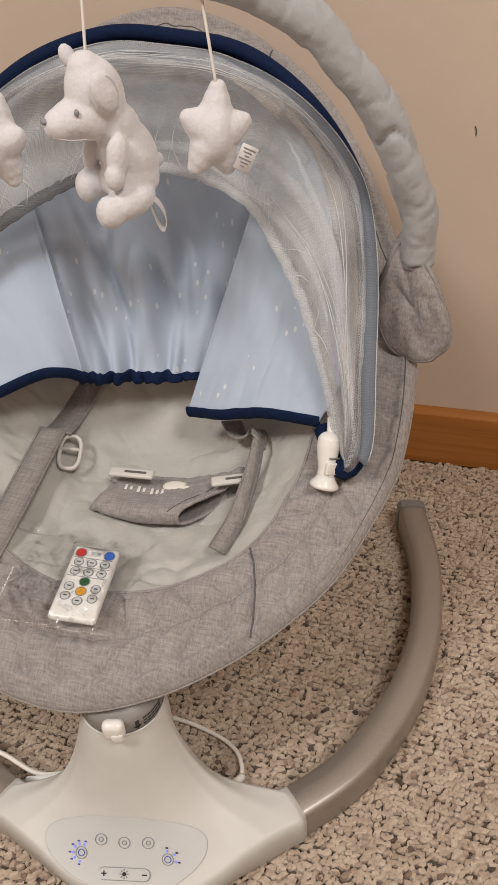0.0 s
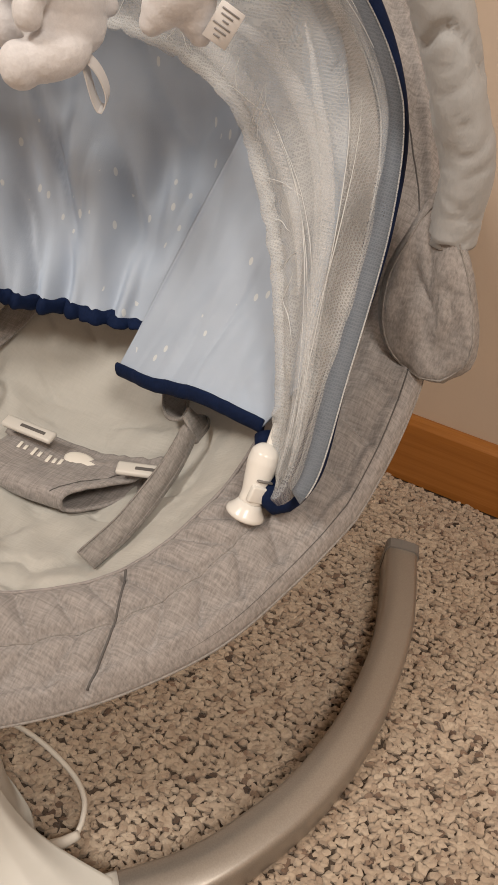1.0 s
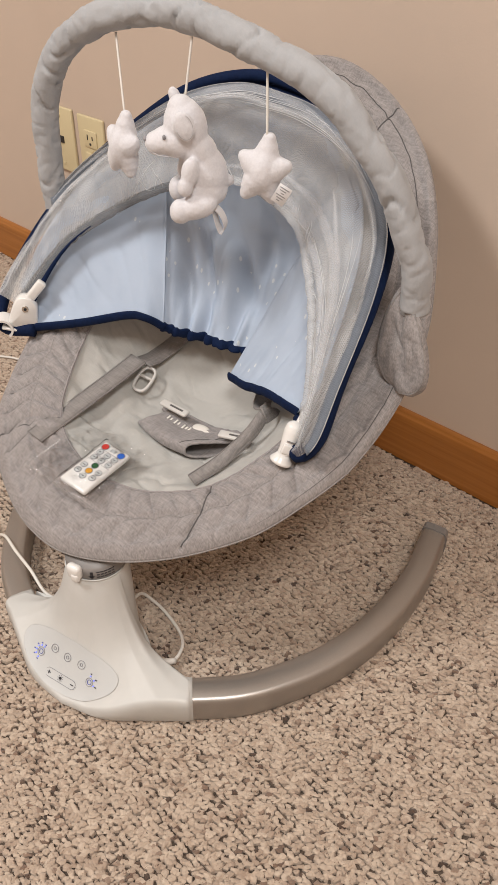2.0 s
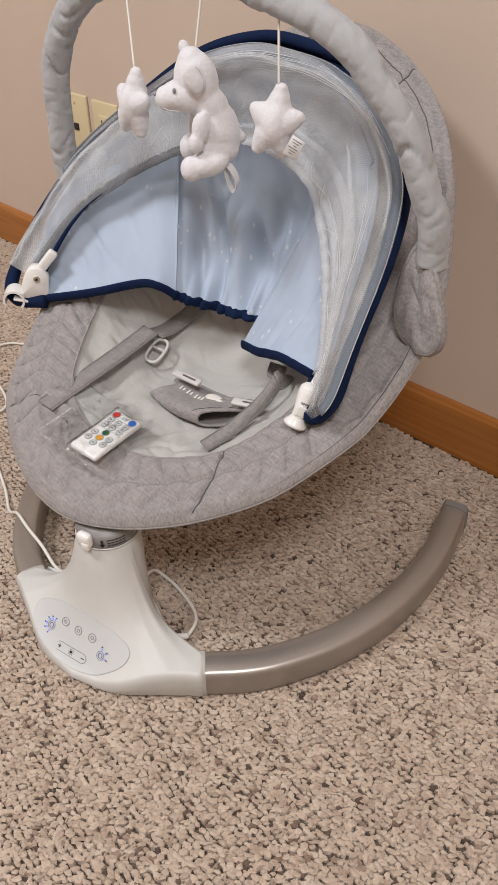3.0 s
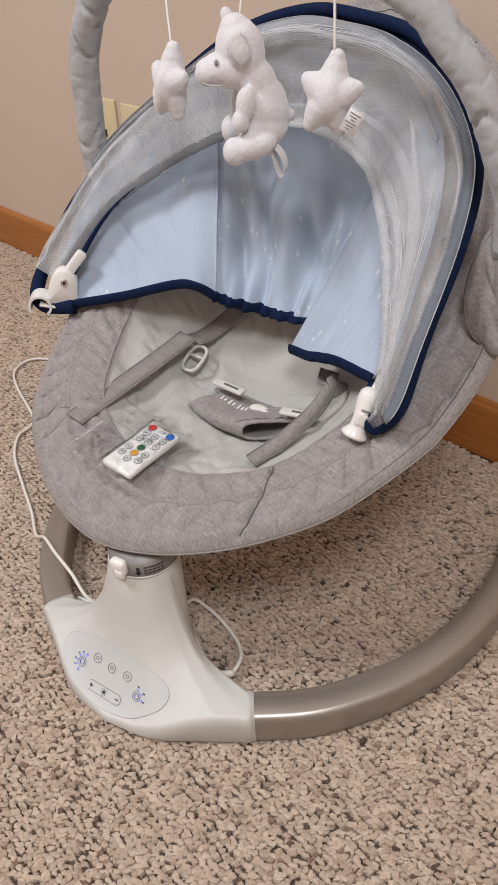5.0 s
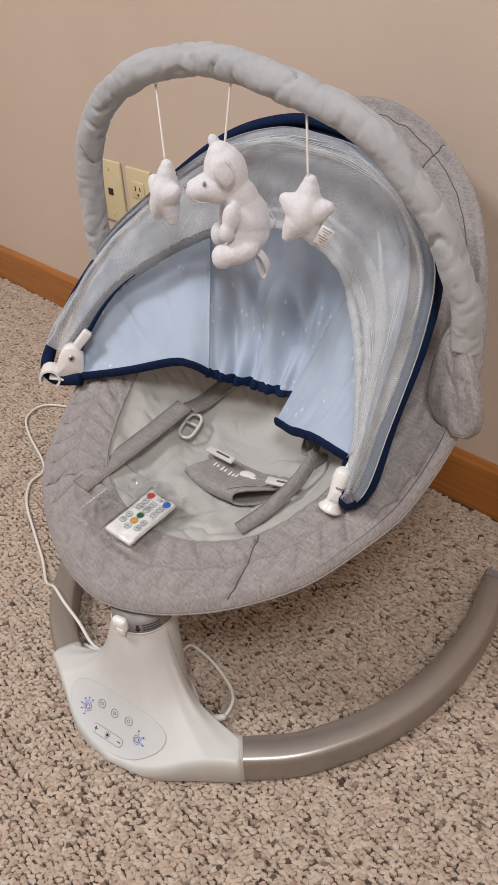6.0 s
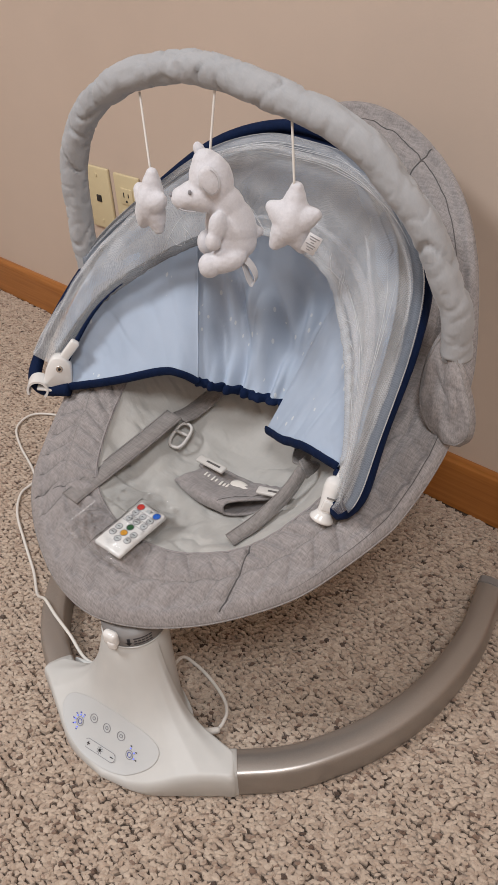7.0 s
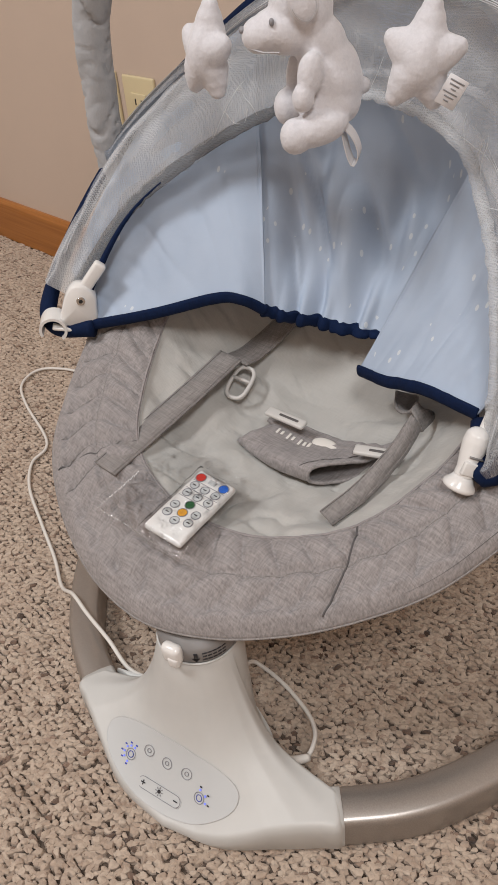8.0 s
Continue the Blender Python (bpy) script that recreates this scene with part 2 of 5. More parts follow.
def spline(points, n):
    """A smooth curve of n points through the given ones, at even steps."""
    p = np.array(points, float)
    p = np.vstack([2 * p[0] - p[1], p, 2 * p[-1] - p[-2]])
    out = []
    for i in range(1, len(p) - 2):
        for t in np.linspace(0, 1, 24, endpoint=False):
            a, b, c, d = p[i - 1:i + 3]
            out.append(0.5 * (2 * b + (c - a) * t + (2 * a - 5 * b + 4 * c - d) * t ** 2 + (3 * b - a - 3 * c + d) * t ** 3))
    out = np.array(out + [p[-2]])
    s = np.concatenate([[0], np.cumsum(np.linalg.norm(np.diff(out, axis=0), axis=1))])
    u = np.linspace(0, s[-1], n)
    return np.stack([np.interp(u, s, out[:, k]) for k in range(3)], 1)


def grid(P, closed_u=False, closed_v=False):
    nu, nv = P.shape[:2]
    faces = []
    for i in range(nu if closed_u else nu - 1):
        for j in range(nv if closed_v else nv - 1):
            a, b = i * nv + j, ((i + 1) % nu) * nv + j
            j2 = (j + 1) % nv
            faces.append((a, b, ((i + 1) % nu) * nv + j2, i * nv + j2))
    return P.reshape(-1, 3), faces


def frames(path, up=(0, 0, 1)):
    t = np.gradient(path, axis=0)
    t /= np.linalg.norm(t, axis=1)[:, None] + 1e-12
    n = np.cross(np.array(up, float), t[0])
    if np.linalg.norm(n) < 1e-3:
        n = np.cross((1.0, 0, 0), t[0])
    n /= np.linalg.norm(n)
    N = []
    for k in t:
        n = n - (n @ k) * k
        n /= np.linalg.norm(n)
        N.append(n)
    N = np.array(N)
    return t, N, np.cross(t, N)


def sweep(path, radius, seg=12, wobble=None, caps=True, squash=(1, 1), closed=False):
    """A tube along a path; radius may vary along it."""
    path = np.array(path, float)
    t, N, Bn = frames(path)
    r = np.broadcast_to(radius, len(path))
    a = np.linspace(0, 2 * math.pi, seg, endpoint=False)
    R = r[:, None] * np.ones((1, seg))
    if wobble is not None:
        R = R + wobble
    P = path[:, None] + N[:, None] * (np.cos(a)[None, :, None] * R[..., None] * squash[0]) + Bn[:, None] * (np.sin(a)[None, :, None] * R[..., None] * squash[1])
    v, f = grid(P, closed_u=closed, closed_v=True)
    if caps and not closed:
        f.append(tuple(range(seg)))
        f.append(tuple(reversed(range(len(v) - seg, len(v)))))
    return v, f


def ribbon(path, side, width, thick=0.0015):
    """A flat band along a path; side gives its width's way at every point."""
    path, side = np.array(path, float), np.array(side, float)
    side = side / (np.linalg.norm(side, axis=1)[:, None] + 1e-12)
    t = np.gradient(path, axis=0)
    t /= np.linalg.norm(t, axis=1)[:, None] + 1e-12
    n = np.cross(t, side)
    w = np.broadcast_to(width, len(path))[:, None]
    q = [(-0.5, -0.5), (0.5, -0.5), (0.5, 0.5), (-0.5, 0.5)]
    P = np.stack([path + side * w * a + n * thick * b for a, b in q], 1)
    v, f = grid(P, closed_v=True)
    f.append((0, 1, 2, 3))
    f.append(tuple(len(v) - k for k in (1, 2, 3, 4)))
    return v, f


def rounded_box(size, bevel=0.004, m=None, seg=3):
    bm = bmesh.new()
    bmesh.ops.create_cube(bm, size=1, matrix=Matrix.Diagonal((*size, 1)))
    bmesh.ops.bevel(bm, geom=bm.edges[:], offset=bevel, segments=seg, profile=0.5, affect="EDGES")
    for f in bm.faces:
        f.smooth = True
    if m is not None:
        bm.transform(m)
    return bm


def ball(bm, m, u=20, v=14):
    r = bmesh.ops.create_uvsphere(bm, u_segments=u, v_segments=v, radius=1, matrix=m)
    faces = {f for k in r["verts"] for f in k.link_faces}
    for f in faces:
        f.smooth = True
    return faces


def disc(radius, depth, m, seg=24):
    bm = bmesh.new()
    bmesh.ops.create_cone(bm, cap_ends=True, segments=seg, radius1=radius, radius2=radius * 0.94, depth=depth, matrix=m)
    for f in bm.faces:
        f.smooth = len(f.verts) == 4
    return bm


def ring(radius, tube, m, seg=32):
    a = np.linspace(0, 2 * math.pi, seg, endpoint=False)
    p = np.stack([np.cos(a) * radius, np.sin(a) * radius, 0 * a], 1)
    b = np.linspace(0, 2 * math.pi, 6, endpoint=False)
    P = np.stack([np.stack([np.cos(a) * (radius + tube * math.cos(k)), np.sin(a) * (radius + tube * math.cos(k)), 0 * a + tube * math.sin(k)], 1) for k in b], 1)
    v, f = grid(P, True, True)
    me = mesh_of("ring", v, f)
    me.transform(m)
    return me


def thicken(ob, t, offset=0.0):
    s = ob.modifiers.new("thickness", "SOLIDIFY")
    s.thickness, s.offset = t, offset
    return ob


# ---- the room ----
WY = 0.43
ROOM = (-2.3, 2.0, -2.6, 2.4)


def slab(name, lo, hi, material, label, category):
    bm = bmesh.new()
    c = [(a + b) / 2 for a, b in zip(lo, hi)]
    bmesh.ops.create_cube(bm, size=1, matrix=Matrix.Translation(c) @ Matrix.Diagonal([b - a for a, b in zip(lo, hi)] + [1]))
    ob = part(name, bm, material)
    return tagged(ob, label, category, kind="structure")


x0, x1, y0, top = ROOM
slab("wall_north", (x0 - 0.1, WY, -0.1), (x1 + 0.1, WY + 0.12, top), WALL, "pinkish beige painted wall behind the swing", "wall")
slab("wall_south", (x0 - 0.1, y0 - 0.12, -0.1), (x1 + 0.1, y0, top), WALL, "pinkish beige painted wall closing the room", "wall")
slab("wall_west", (x0 - 0.12, y0, -0.1), (x0, WY, top), WALL, "pinkish beige painted side wall", "wall")
slab("wall_east", (x1, y0, -0.1), (x1 + 0.12, WY, top), WALL, "pinkish beige painted side wall", "wall")
slab("ceiling", (x0 - 0.1, y0 - 0.1, top), (x1 + 0.1, WY + 0.1, top + 0.1), CEIL, "plain white painted ceiling", "ceiling")
floor = slab("floor", (x0 - 0.1, y0 - 0.1, -0.1), (x1 + 0.1, WY + 0.02, -0.005), SHADED_BACKING, "beige berber loop carpet over the floor", "carpet")


def baseboard():
    prof = [(0, -0.003), (-0.0125, -0.003), (-0.0125, 0.066), (-0.0115, 0.074), (-0.008, 0.0795), (-0.004, 0.081), (0, 0.081)]
    P = np.array([[(x, WY + y, z) for y, z in prof] for x in (x0, x1)])
    v, f = grid(P)
    ob = part("baseboard", mesh_of("baseboard", v, f, False), OAK)
    return tagged(ob, "orange stained oak baseboard along the wall", "baseboard", kind="structure")


baseboard()


def wall_plate(name, x, z, jack):
    base = thing(name, (x, WY, z), "ivory plastic wall plate with a " + ("telephone jack" if jack else "power socket"), "wall plate")
    part("plate", rounded_box((0.070, 0.006, 0.114), 0.0025, Matrix.Translation((x, WY - 0.003, z))), CREAM, base)
    turn = Matrix.Rotation(radians(90), 4, "X")
    for dz in (0.042, -0.042) if jack else (0.0,):
        part("screw", disc(0.003, 0.0015, Matrix.Translation((x, WY - 0.0066, z + dz)) @ turn, 12), CREAM, base)
    if jack:
        part("jack", rounded_box((0.013, 0.004, 0.012), 0.001, Matrix.Translation((x, WY - 0.0062, z))), BLACK, base, "dark telephone jack opening")
    else:
        for dz in (0.0195, -0.0195):
            part("socket", rounded_box((0.034, 0.003, 0.029), 0.0012, Matrix.Translation((x, WY - 0.0068, z + dz))), CREAM, base)
            for dx, h in ((-0.0065, 0.009), (0.0065, 0.007)):
                part("slot", rounded_box((0.0022, 0.002, h), 0.0004, Matrix.Translation((x + dx, WY - 0.0082, z + dz + 0.003)), 1), BLACK, base)
            part("slot", disc(0.0024, 0.002, Matrix.Translation((x, WY - 0.0082, z + dz - 0.008)) @ turn, 10), BLACK, base)


wall_plate("phone_plate", -0.702, 0.308, True)
wall_plate("socket_plate", -0.616, 0.306, False)


def scuff():
    q = spline([(0.2360, WY - 0.0006, 0.432), (0.2375, WY - 0.0006, 0.428), (0.2378, WY - 0.0006, 0.423)], 10)
    ob = part("wall_scuff", mesh_of("scuff", *sweep(q, 0.0007, 6)), SEAM)
    return tagged(ob, "short dark scuff on the painted wall", "scuff", kind="structure")


scuff()


# ---- the swing: frames of its base and of its seat ----
YB, OB = radians(11), Vector((0.034, -0.14, 0))
YS, OS = radians(10), Vector((-0.007, 0.0335, 0))


def in_frame(p, yaw, o):
    p = np.asarray(p, float)
    c, s = math.cos(yaw), math.sin(yaw)
    return np.stack([o.x + p[..., 0] * c - p[..., 1] * s, o.y + p[..., 0] * s + p[..., 1] * c, p[..., 2]], -1)


def base_at(p):
    return in_frame(p, YB, OB)


def seat_at(p):
    return in_frame(p, YS, OS)


def seat_m(x, y, z, rx=0, ry=0, rz=0):
    return Matrix.Translation(OS) @ Matrix.Rotation(YS, 4, "Z") @ pose(x, y, z, rx, ry, rz)


def base_m(x, y, z, rx=0, ry=0, rz=0):
    return Matrix.Translation(OB) @ Matrix.Rotation(YB, 4, "Z") @ pose(x, y, z, rx, ry, rz)


swing = thing("baby_swing", OB, "grey cloth baby swing with blue canopy on white stand", "baby swing")

# ---- stand ----
HUB = (-0.011, 0.0385)
HUB_R, HUB_Z = 0.034, 0.140
OUTLINE = spline([(0.0, -0.0585, 0), (0.050, -0.050, 0), (0.090, -0.028, 0), (0.118, -0.0110, 0), (0.1330, -0.0015, 0), (0.1230, 0.016, 0), (0.1120, 0.028, 0), (0.088, 0.027, 0), (0.056, 0.034, 0), (0.037, 0.054, 0), (0.0, 0.076, 0)], 160)[:, :2]
OUTLINE = np.vstack([OUTLINE, OUTLINE[1:-1][::-1] * (-1, 1)])
_a = np.arctan2(OUTLINE[:, 1] - HUB[1], OUTLINE[:, 0] - HUB[0])
_o = np.argsort(_a)
REACH_A, REACH_R = _a[_o], np.hypot(OUTLINE[:, 0] - HUB[0], OUTLINE[:, 1] - HUB[1])[_o]


def foot_reach(phi):
    """How far the white foot reaches from its hub, by direction."""
    phi = (phi + math.pi) % (2 * math.pi) - math.pi
    return float(np.interp(phi, REACH_A, REACH_R, period=2 * math.pi))


FRONT_U = (0.0, 0.08, 0.16, 0.24, 0.34, 0.46, 0.60, 0.74, 0.88, 1.0)
FRONT_G = (1.0, 0.80, 0.63, 0.49, 0.355, 0.255, 0.165, 0.085, 0.03, 0.0)
TURN_U = np.linspace(0, 1, 81)
TURN_G = np.convolve(np.pad(np.interp(TURN_U, FRONT_U, FRONT_G), 5, mode="edge"), np.ones(11) / 11, "valid")


def foot_z(phi, u):
    """The foot's height: a column that flares into a sloping front and two arms."""
    u = min(1.0, max(0.0, u))
    r = foot_reach(phi)
    x, y = abs(HUB[0] + r * math.cos(phi)), HUB[1] + r * math.sin(phi)
    rim = float(np.interp(x, (0.0, 0.030, 0.060, 0.085, 0.105), (0.0095, 0.0115, 0.0215, 0.032, 0.0372)))
    if y > 0.02:
        rim = float(np.interp(x, (0.0, 0.065, 0.105), (0.010, 0.013, 0.0372)))
    k = min(1.0, max(0.0, (-math.sin(phi) + 0.05) / 0.95))
    k = k * k * (3 - 2 * k)
    if math.sin(phi) > 0:
        side = (1 - u) ** (5.2 - 1.6 * math.sin(phi) ** 0.7)
    else:
        side = (1 - u) ** 5.2
    g = side * (1 - k) + float(np.interp(u, TURN_U, TURN_G)) * k
    return rim + (HUB_Z - 0.003 - rim) * g


def foot_point(phi, u):
    r = HUB_R + (foot_reach(phi) - HUB_R) * u
    return (HUB[0] + r * math.cos(phi), HUB[1] + r * math.sin(phi), foot_z(phi, u))


def foot():
    nu, P = 320, []
    for i in range(nu):
        phi = 2 * math.pi * i / nu
        col = [(HUB[0], HUB[1], HUB_Z + 0.002), (HUB[0] + 0.031 * math.cos(phi), HUB[1] + 0.031 * math.sin(phi), HUB_Z + 0.002)]
        col += [foot_point(phi, u) for u in np.linspace(0, 0.94, 44)]
        r, ze = foot_reach(phi), foot_z(phi, 0.94)
        over, drop = 0.06 * (r - HUB_R), min(0.012, ze - 0.004)
        edge = [(-over * (1 - math.sin(k)), ze - drop * (1 - math.cos(k))) for k in np.radians(np.linspace(15, 90, 6))]
        for dr, z in edge + [(0, 0.0035), (-0.003, 0.0)]:
            col.append((HUB[0] + (r + dr) * math.cos(phi), HUB[1] + (r + dr) * math.sin(phi), z))
        P.append(col)
    v, f = grid(base_at(np.array(P)), closed_u=True)
    return part("pedestal", mesh_of("pedestal", v, f), WHITE, swing, "glossy white plastic pedestal foot")


pedestal = foot()


def on_foot(x, y, lift=0.0005):
    """The place on the foot's skin over base place x, y, and its upright pose."""
    def z_at(a, b):
        dx, dy = a - HUB[0], b - HUB[1]
        phi, r = math.atan2(dy, dx), math.hypot(dx, dy)
        return foot_z(phi, (r - HUB_R) / (foot_reach(phi) - HUB_R))
    e = 0.001
    n = Vector((-(z_at(x + e, y) - z_at(x - e, y)) / (2 * e), -(z_at(x, y + e) - z_at(x, y - e)) / (2 * e), 1)).normalized()
    p = Vector((x, y, z_at(x, y))) + n * lift
    right = Vector((1, 0, 0)) - n * n.x
    right.normalize()
    up = n.cross(right)
    m = Matrix((right, up, n)).transposed().to_4x4()
    return Matrix.Translation(OB) @ Matrix.Rotation(YB, 4, "Z") @ Matrix.Translation(p) @ m


def control_panel():
    n, P = 64, []
    for i in range(n):
        a = 2 * math.pi * i / n
        col = []
        for k in np.linspace(0, 1, 9):
            x = -0.012 + 0.066 * k * math.copysign(abs(math.cos(a)) ** 0.8, math.cos(a))
            yy = 0.019 * k * math.copysign(abs(math.sin(a)) ** 0.9, math.sin(a))
            y = -0.0345 + yy + 2.6 * (x + 0.008) ** 2
            col.append(on_foot(x, y, 0.0009).translation)
        P.append(col)
    v, f = grid(np.array(P), closed_u=True)
    film = part("control_panel", mesh_of("control_panel", v, f), PANEL, pedestal, "oval satin control panel with touch buttons")
    edge = np.array(P)[:, -1]
    part("panel_edge", mesh_of("edge", *sweep(edge, 0.0003, 6, closed=True)), FAINT, pedestal)

    def at(x, dy):
        return on_foot(x, -0.0345 + dy + 2.6 * (x + 0.008) ** 2, 0.0015)

    def bar(m, w, h, dx=0.0, dy=0.0, mt=INK, turn=0.0):
        part("mark", rounded_box((w, h, 0.0004), 0.0001, m @ Matrix.Translation((dx, dy, 0)) @ Matrix.Rotation(turn, 4, "Z"), 1), mt, pedestal)

    for x in (-0.031, -0.012, 0.007):
        m = at(x, 0.0085)
        part("touch_button", ring(0.0046, 0.0003, m), LINE, pedestal)
        part("touch_button", ring(0.0017, 0.0003, m, 20), LINE, pedestal)
    for x in (-0.047, 0.023):
        m = at(x, -0.001)
        part("touch_button", ring(0.0046, 0.0003, m), LINE, pedestal)
        part("touch_button", ring(0.0026, 0.0003, m, 20), BLUE_INK, pedestal)
    m = at(-0.012, -0.0075)
    w, h = 0.0165, 0.0048
    loop = [(s * w + h * math.cos(a), h * math.sin(a), 0) for s, r in ((1, (-90, 90)), (-1, (90, 270))) for a in np.radians(np.linspace(*r, 12))]
    loop = np.array([m @ Vector(k) for k in loop])
    part("rocker_outline", mesh_of("loop", *sweep(loop, 0.0003, 6, closed=True)), LINE, pedestal)
    bar(m, 0.0042, 0.0009, -0.0165)
    bar(m, 0.0009, 0.0042, -0.0165)
    bar(m, 0.0040, 0.0009, 0.0165)
    part("mark", disc(0.0016, 0.0005, m, 16), INK, pedestal)
    for k in range(8):
        bar(m, 0.0007, 0.0016, 0.0030 * math.cos(k * math.pi / 4), 0.0030 * math.sin(k * math.pi / 4), LINE, k * math.pi / 4 - math.pi / 2)
    for cx, angles in ((-0.047, (70, 105, 140, 180, 215, 260)), (0.023, (95, 40, -10))):
        m = at(cx, -0.001)
        for a in np.radians(angles):
            q = m @ Matrix.Translation((0.0068 * math.cos(a), 0.0068 * math.sin(a), 0.0003))
            part("glow_mark", disc(0.0009, 0.0006, q, 12), GLOW_MARK, pedestal)
            bar(m, 0.0020, 0.0012, 0.0096 * math.cos(a), 0.0092 * math.sin(a), INK if cx > 0 else BLUE_INK)


control_panel()


def collar():
    a = np.linspace(0, 2 * math.pi, 48, endpoint=False)
    prof = [(0.0315, HUB_Z), (0.0325, HUB_Z + 0.003), (0.0325, HUB_Z + 0.019), (0.0, HUB_Z + 0.019)]
    P = np.array([[(HUB[0] + r * math.cos(k), HUB[1] + r * math.sin(k), z) for r, z in prof] for k in a])
    v, f = grid(base_at(P), closed_u=True)
    ob = part("collar", mesh_of("collar", v, f, True), COLLAR, swing, "silver grey swivel collar with printed arrows")
    part("collar_ring", ring(0.0330, 0.0010, base_m(HUB[0], HUB[1], HUB_Z + 0.001), 48), WHITE, ob)

    def on_collar(deg, z):
        k = radians(deg)
        return base_m(HUB[0] + 0.0327 * math.cos(k), HUB[1] + 0.0327 * math.sin(k), z) @ Matrix.Rotation(k + math.pi / 2, 4, "Z") @ Matrix.Rotation(math.pi / 2, 4, "X")
    bm = rounded_box((0.017, 0.018, 0.010), 0.0046, on_collar(-88, HUB_Z + 0.013) @ Matrix.Translation((0, 0, 0.002)))
    part("lock_knob", bm, CLIP, ob, "white sliding lock knob")
    bm = rounded_box((0.010, 0.011, 0.006), 0.0028, on_collar(-84, HUB_Z + 0.0075) @ Matrix.Translation((0, 0, 0.005)))
    part("lock_knob", bm, CLIP, ob, "white sliding lock knob")
    for z, up in ((HUB_Z + 0.0085, -1),):
        m = on_collar(-58, z)
        part("arrow_mark", rounded_box((0.0030, 0.0055, 0.0006), 0.0001, m @ Matrix.Translation((0, -0.002 * up, 0)), 1), INK, ob)
        bm = bmesh.new()
        vs = [bm.verts.new(m @ Vector(p)) for p in ((-0.0034, 0.0008 * up, 0.0003), (0.0034, 0.0008 * up, 0.0003), (0, 0.0050 * up, 0.0003))]
        bm.faces.new(vs)
        bmesh.ops.extrude_face_region(bm, geom=bm.faces[:])
        part("arrow_mark", bm, INK, ob)
        for k, w in enumerate((0.020, 0.017, 0.019)):
            for j in range(5):
                part("print_line", rounded_box((w / 5.6, 0.0013, 0.0005), 0.0001, on_collar(-46 + 7.0 * j, z + 0.0040 - 0.0036 * k), 1), INK, ob)


collar()

TUBE = [(0.100, -0.003), (0.122, 0.0125), (0.162, 0.041), (0.193, 0.074), (0.229, 0.128), (0.256, 0.200), (0.269, 0.290), (0.263, 0.384)]


def stand_tube(side):
    p = spline([(side * x, y, 0.0) for x, y in TUBE], 60)
    t = np.gradient(p, axis=0)
    t /= np.linalg.norm(t, axis=1)[:, None]
    out = np.stack([t[:, 1], -t[:, 0], 0 * t[:, 0]], 1) * side
    w, h = 0.0325, 0.0360
    sec = [(-0.48, 0.0), (-0.5, 0.04), (-0.5, 0.80), (-0.475, 0.91), (-0.40, 0.98), (-0.1, 1.0), (0.30, 0.955), (0.40, 0.91), (0.445, 0.84), (0.468, 0.74), (0.5, 0.12), (0.49, 0.03), (0.44, 0.0)]
    P = np.stack([p + out * (a * w) + np.array((0, 0, h * b)) for a, b in sec], 1)
    v, f = grid(base_at(P), closed_v=True)
    ob = part("stand_tube", mesh_of("tube", v, f), METAL, swing, "curved champagne grey metal stand tube")
    P2 = np.stack([p[-2:] + out[-2:] * (a * w * 1.05) + np.array((0, 0, h * (b * 1.05 - 0.02) + 0.001)) for a, b in sec], 1)
    P2[1] += t[-1] * 0.003
    v, f = grid(base_at(P2), closed_v=True)
    n = len(sec)
    f += [tuple(range(n)), tuple(reversed(range(n, 2 * n)))]
    part("end_cap", mesh_of("cap", v, f, False), COLLAR, ob, "grey plastic end cap")
    k = 5
    P3 = np.stack([p[2:k] + out[2:k] * (a * w * 1.03) + np.array((0, 0, h * (b * 1.03 - 0.01) + 0.0004)) for a, b in sec], 1)
    v, f = grid(base_at(P3), closed_v=True)
    f += [tuple(range(n)), tuple(reversed(range(len(v) - n, len(v))))]
    part("arm_end", mesh_of("sleeve", v, f), WHITE, pedestal)


stand_tube(1)
stand_tube(-1)

# ---- seat ----
RIM = [(0.0, -0.169, 0.164), (0.055, -0.160, 0.170), (0.105, -0.138, 0.182), (0.145, -0.112, 0.198), (0.178, -0.080, 0.216), (0.200, -0.040, 0.238), (0.216, 0.0, 0.260), (0.228, 0.045, 0.287),
       (0.233, 0.090, 0.318), (0.228, 0.140, 0.356), (0.211, 0.186, 0.398), (0.188, 0.230, 0.440), (0.155, 0.270, 0.480), (0.108, 0.303, 0.513), (0.052, 0.326, 0.537), (0.0, 0.335, 0.545)]
EDGE = [(0.0, -0.097, 0.213), (0.035, -0.094, 0.215), (0.068, -0.083, 0.221), (0.095, -0.068, 0.229), (0.114, -0.048, 0.239), (0.127, -0.025, 0.250), (0.138, 0.0, 0.262), (0.147, 0.035, 0.280),
        (0.152, 0.080, 0.305), (0.150, 0.125, 0.338), (0.143, 0.165, 0.376), (0.128, 0.200, 0.412), (0.106, 0.232, 0.442), (0.074, 0.256, 0.466), (0.036, 0.271, 0.482), (0.0, 0.276, 0.488)]
STEPS = 34


def lean(y):
    """The seat hangs a little to one side towards its front."""
    return np.interp(y, (-0.17, -0.10, 0.0), (-0.030, -0.018, 0.0))


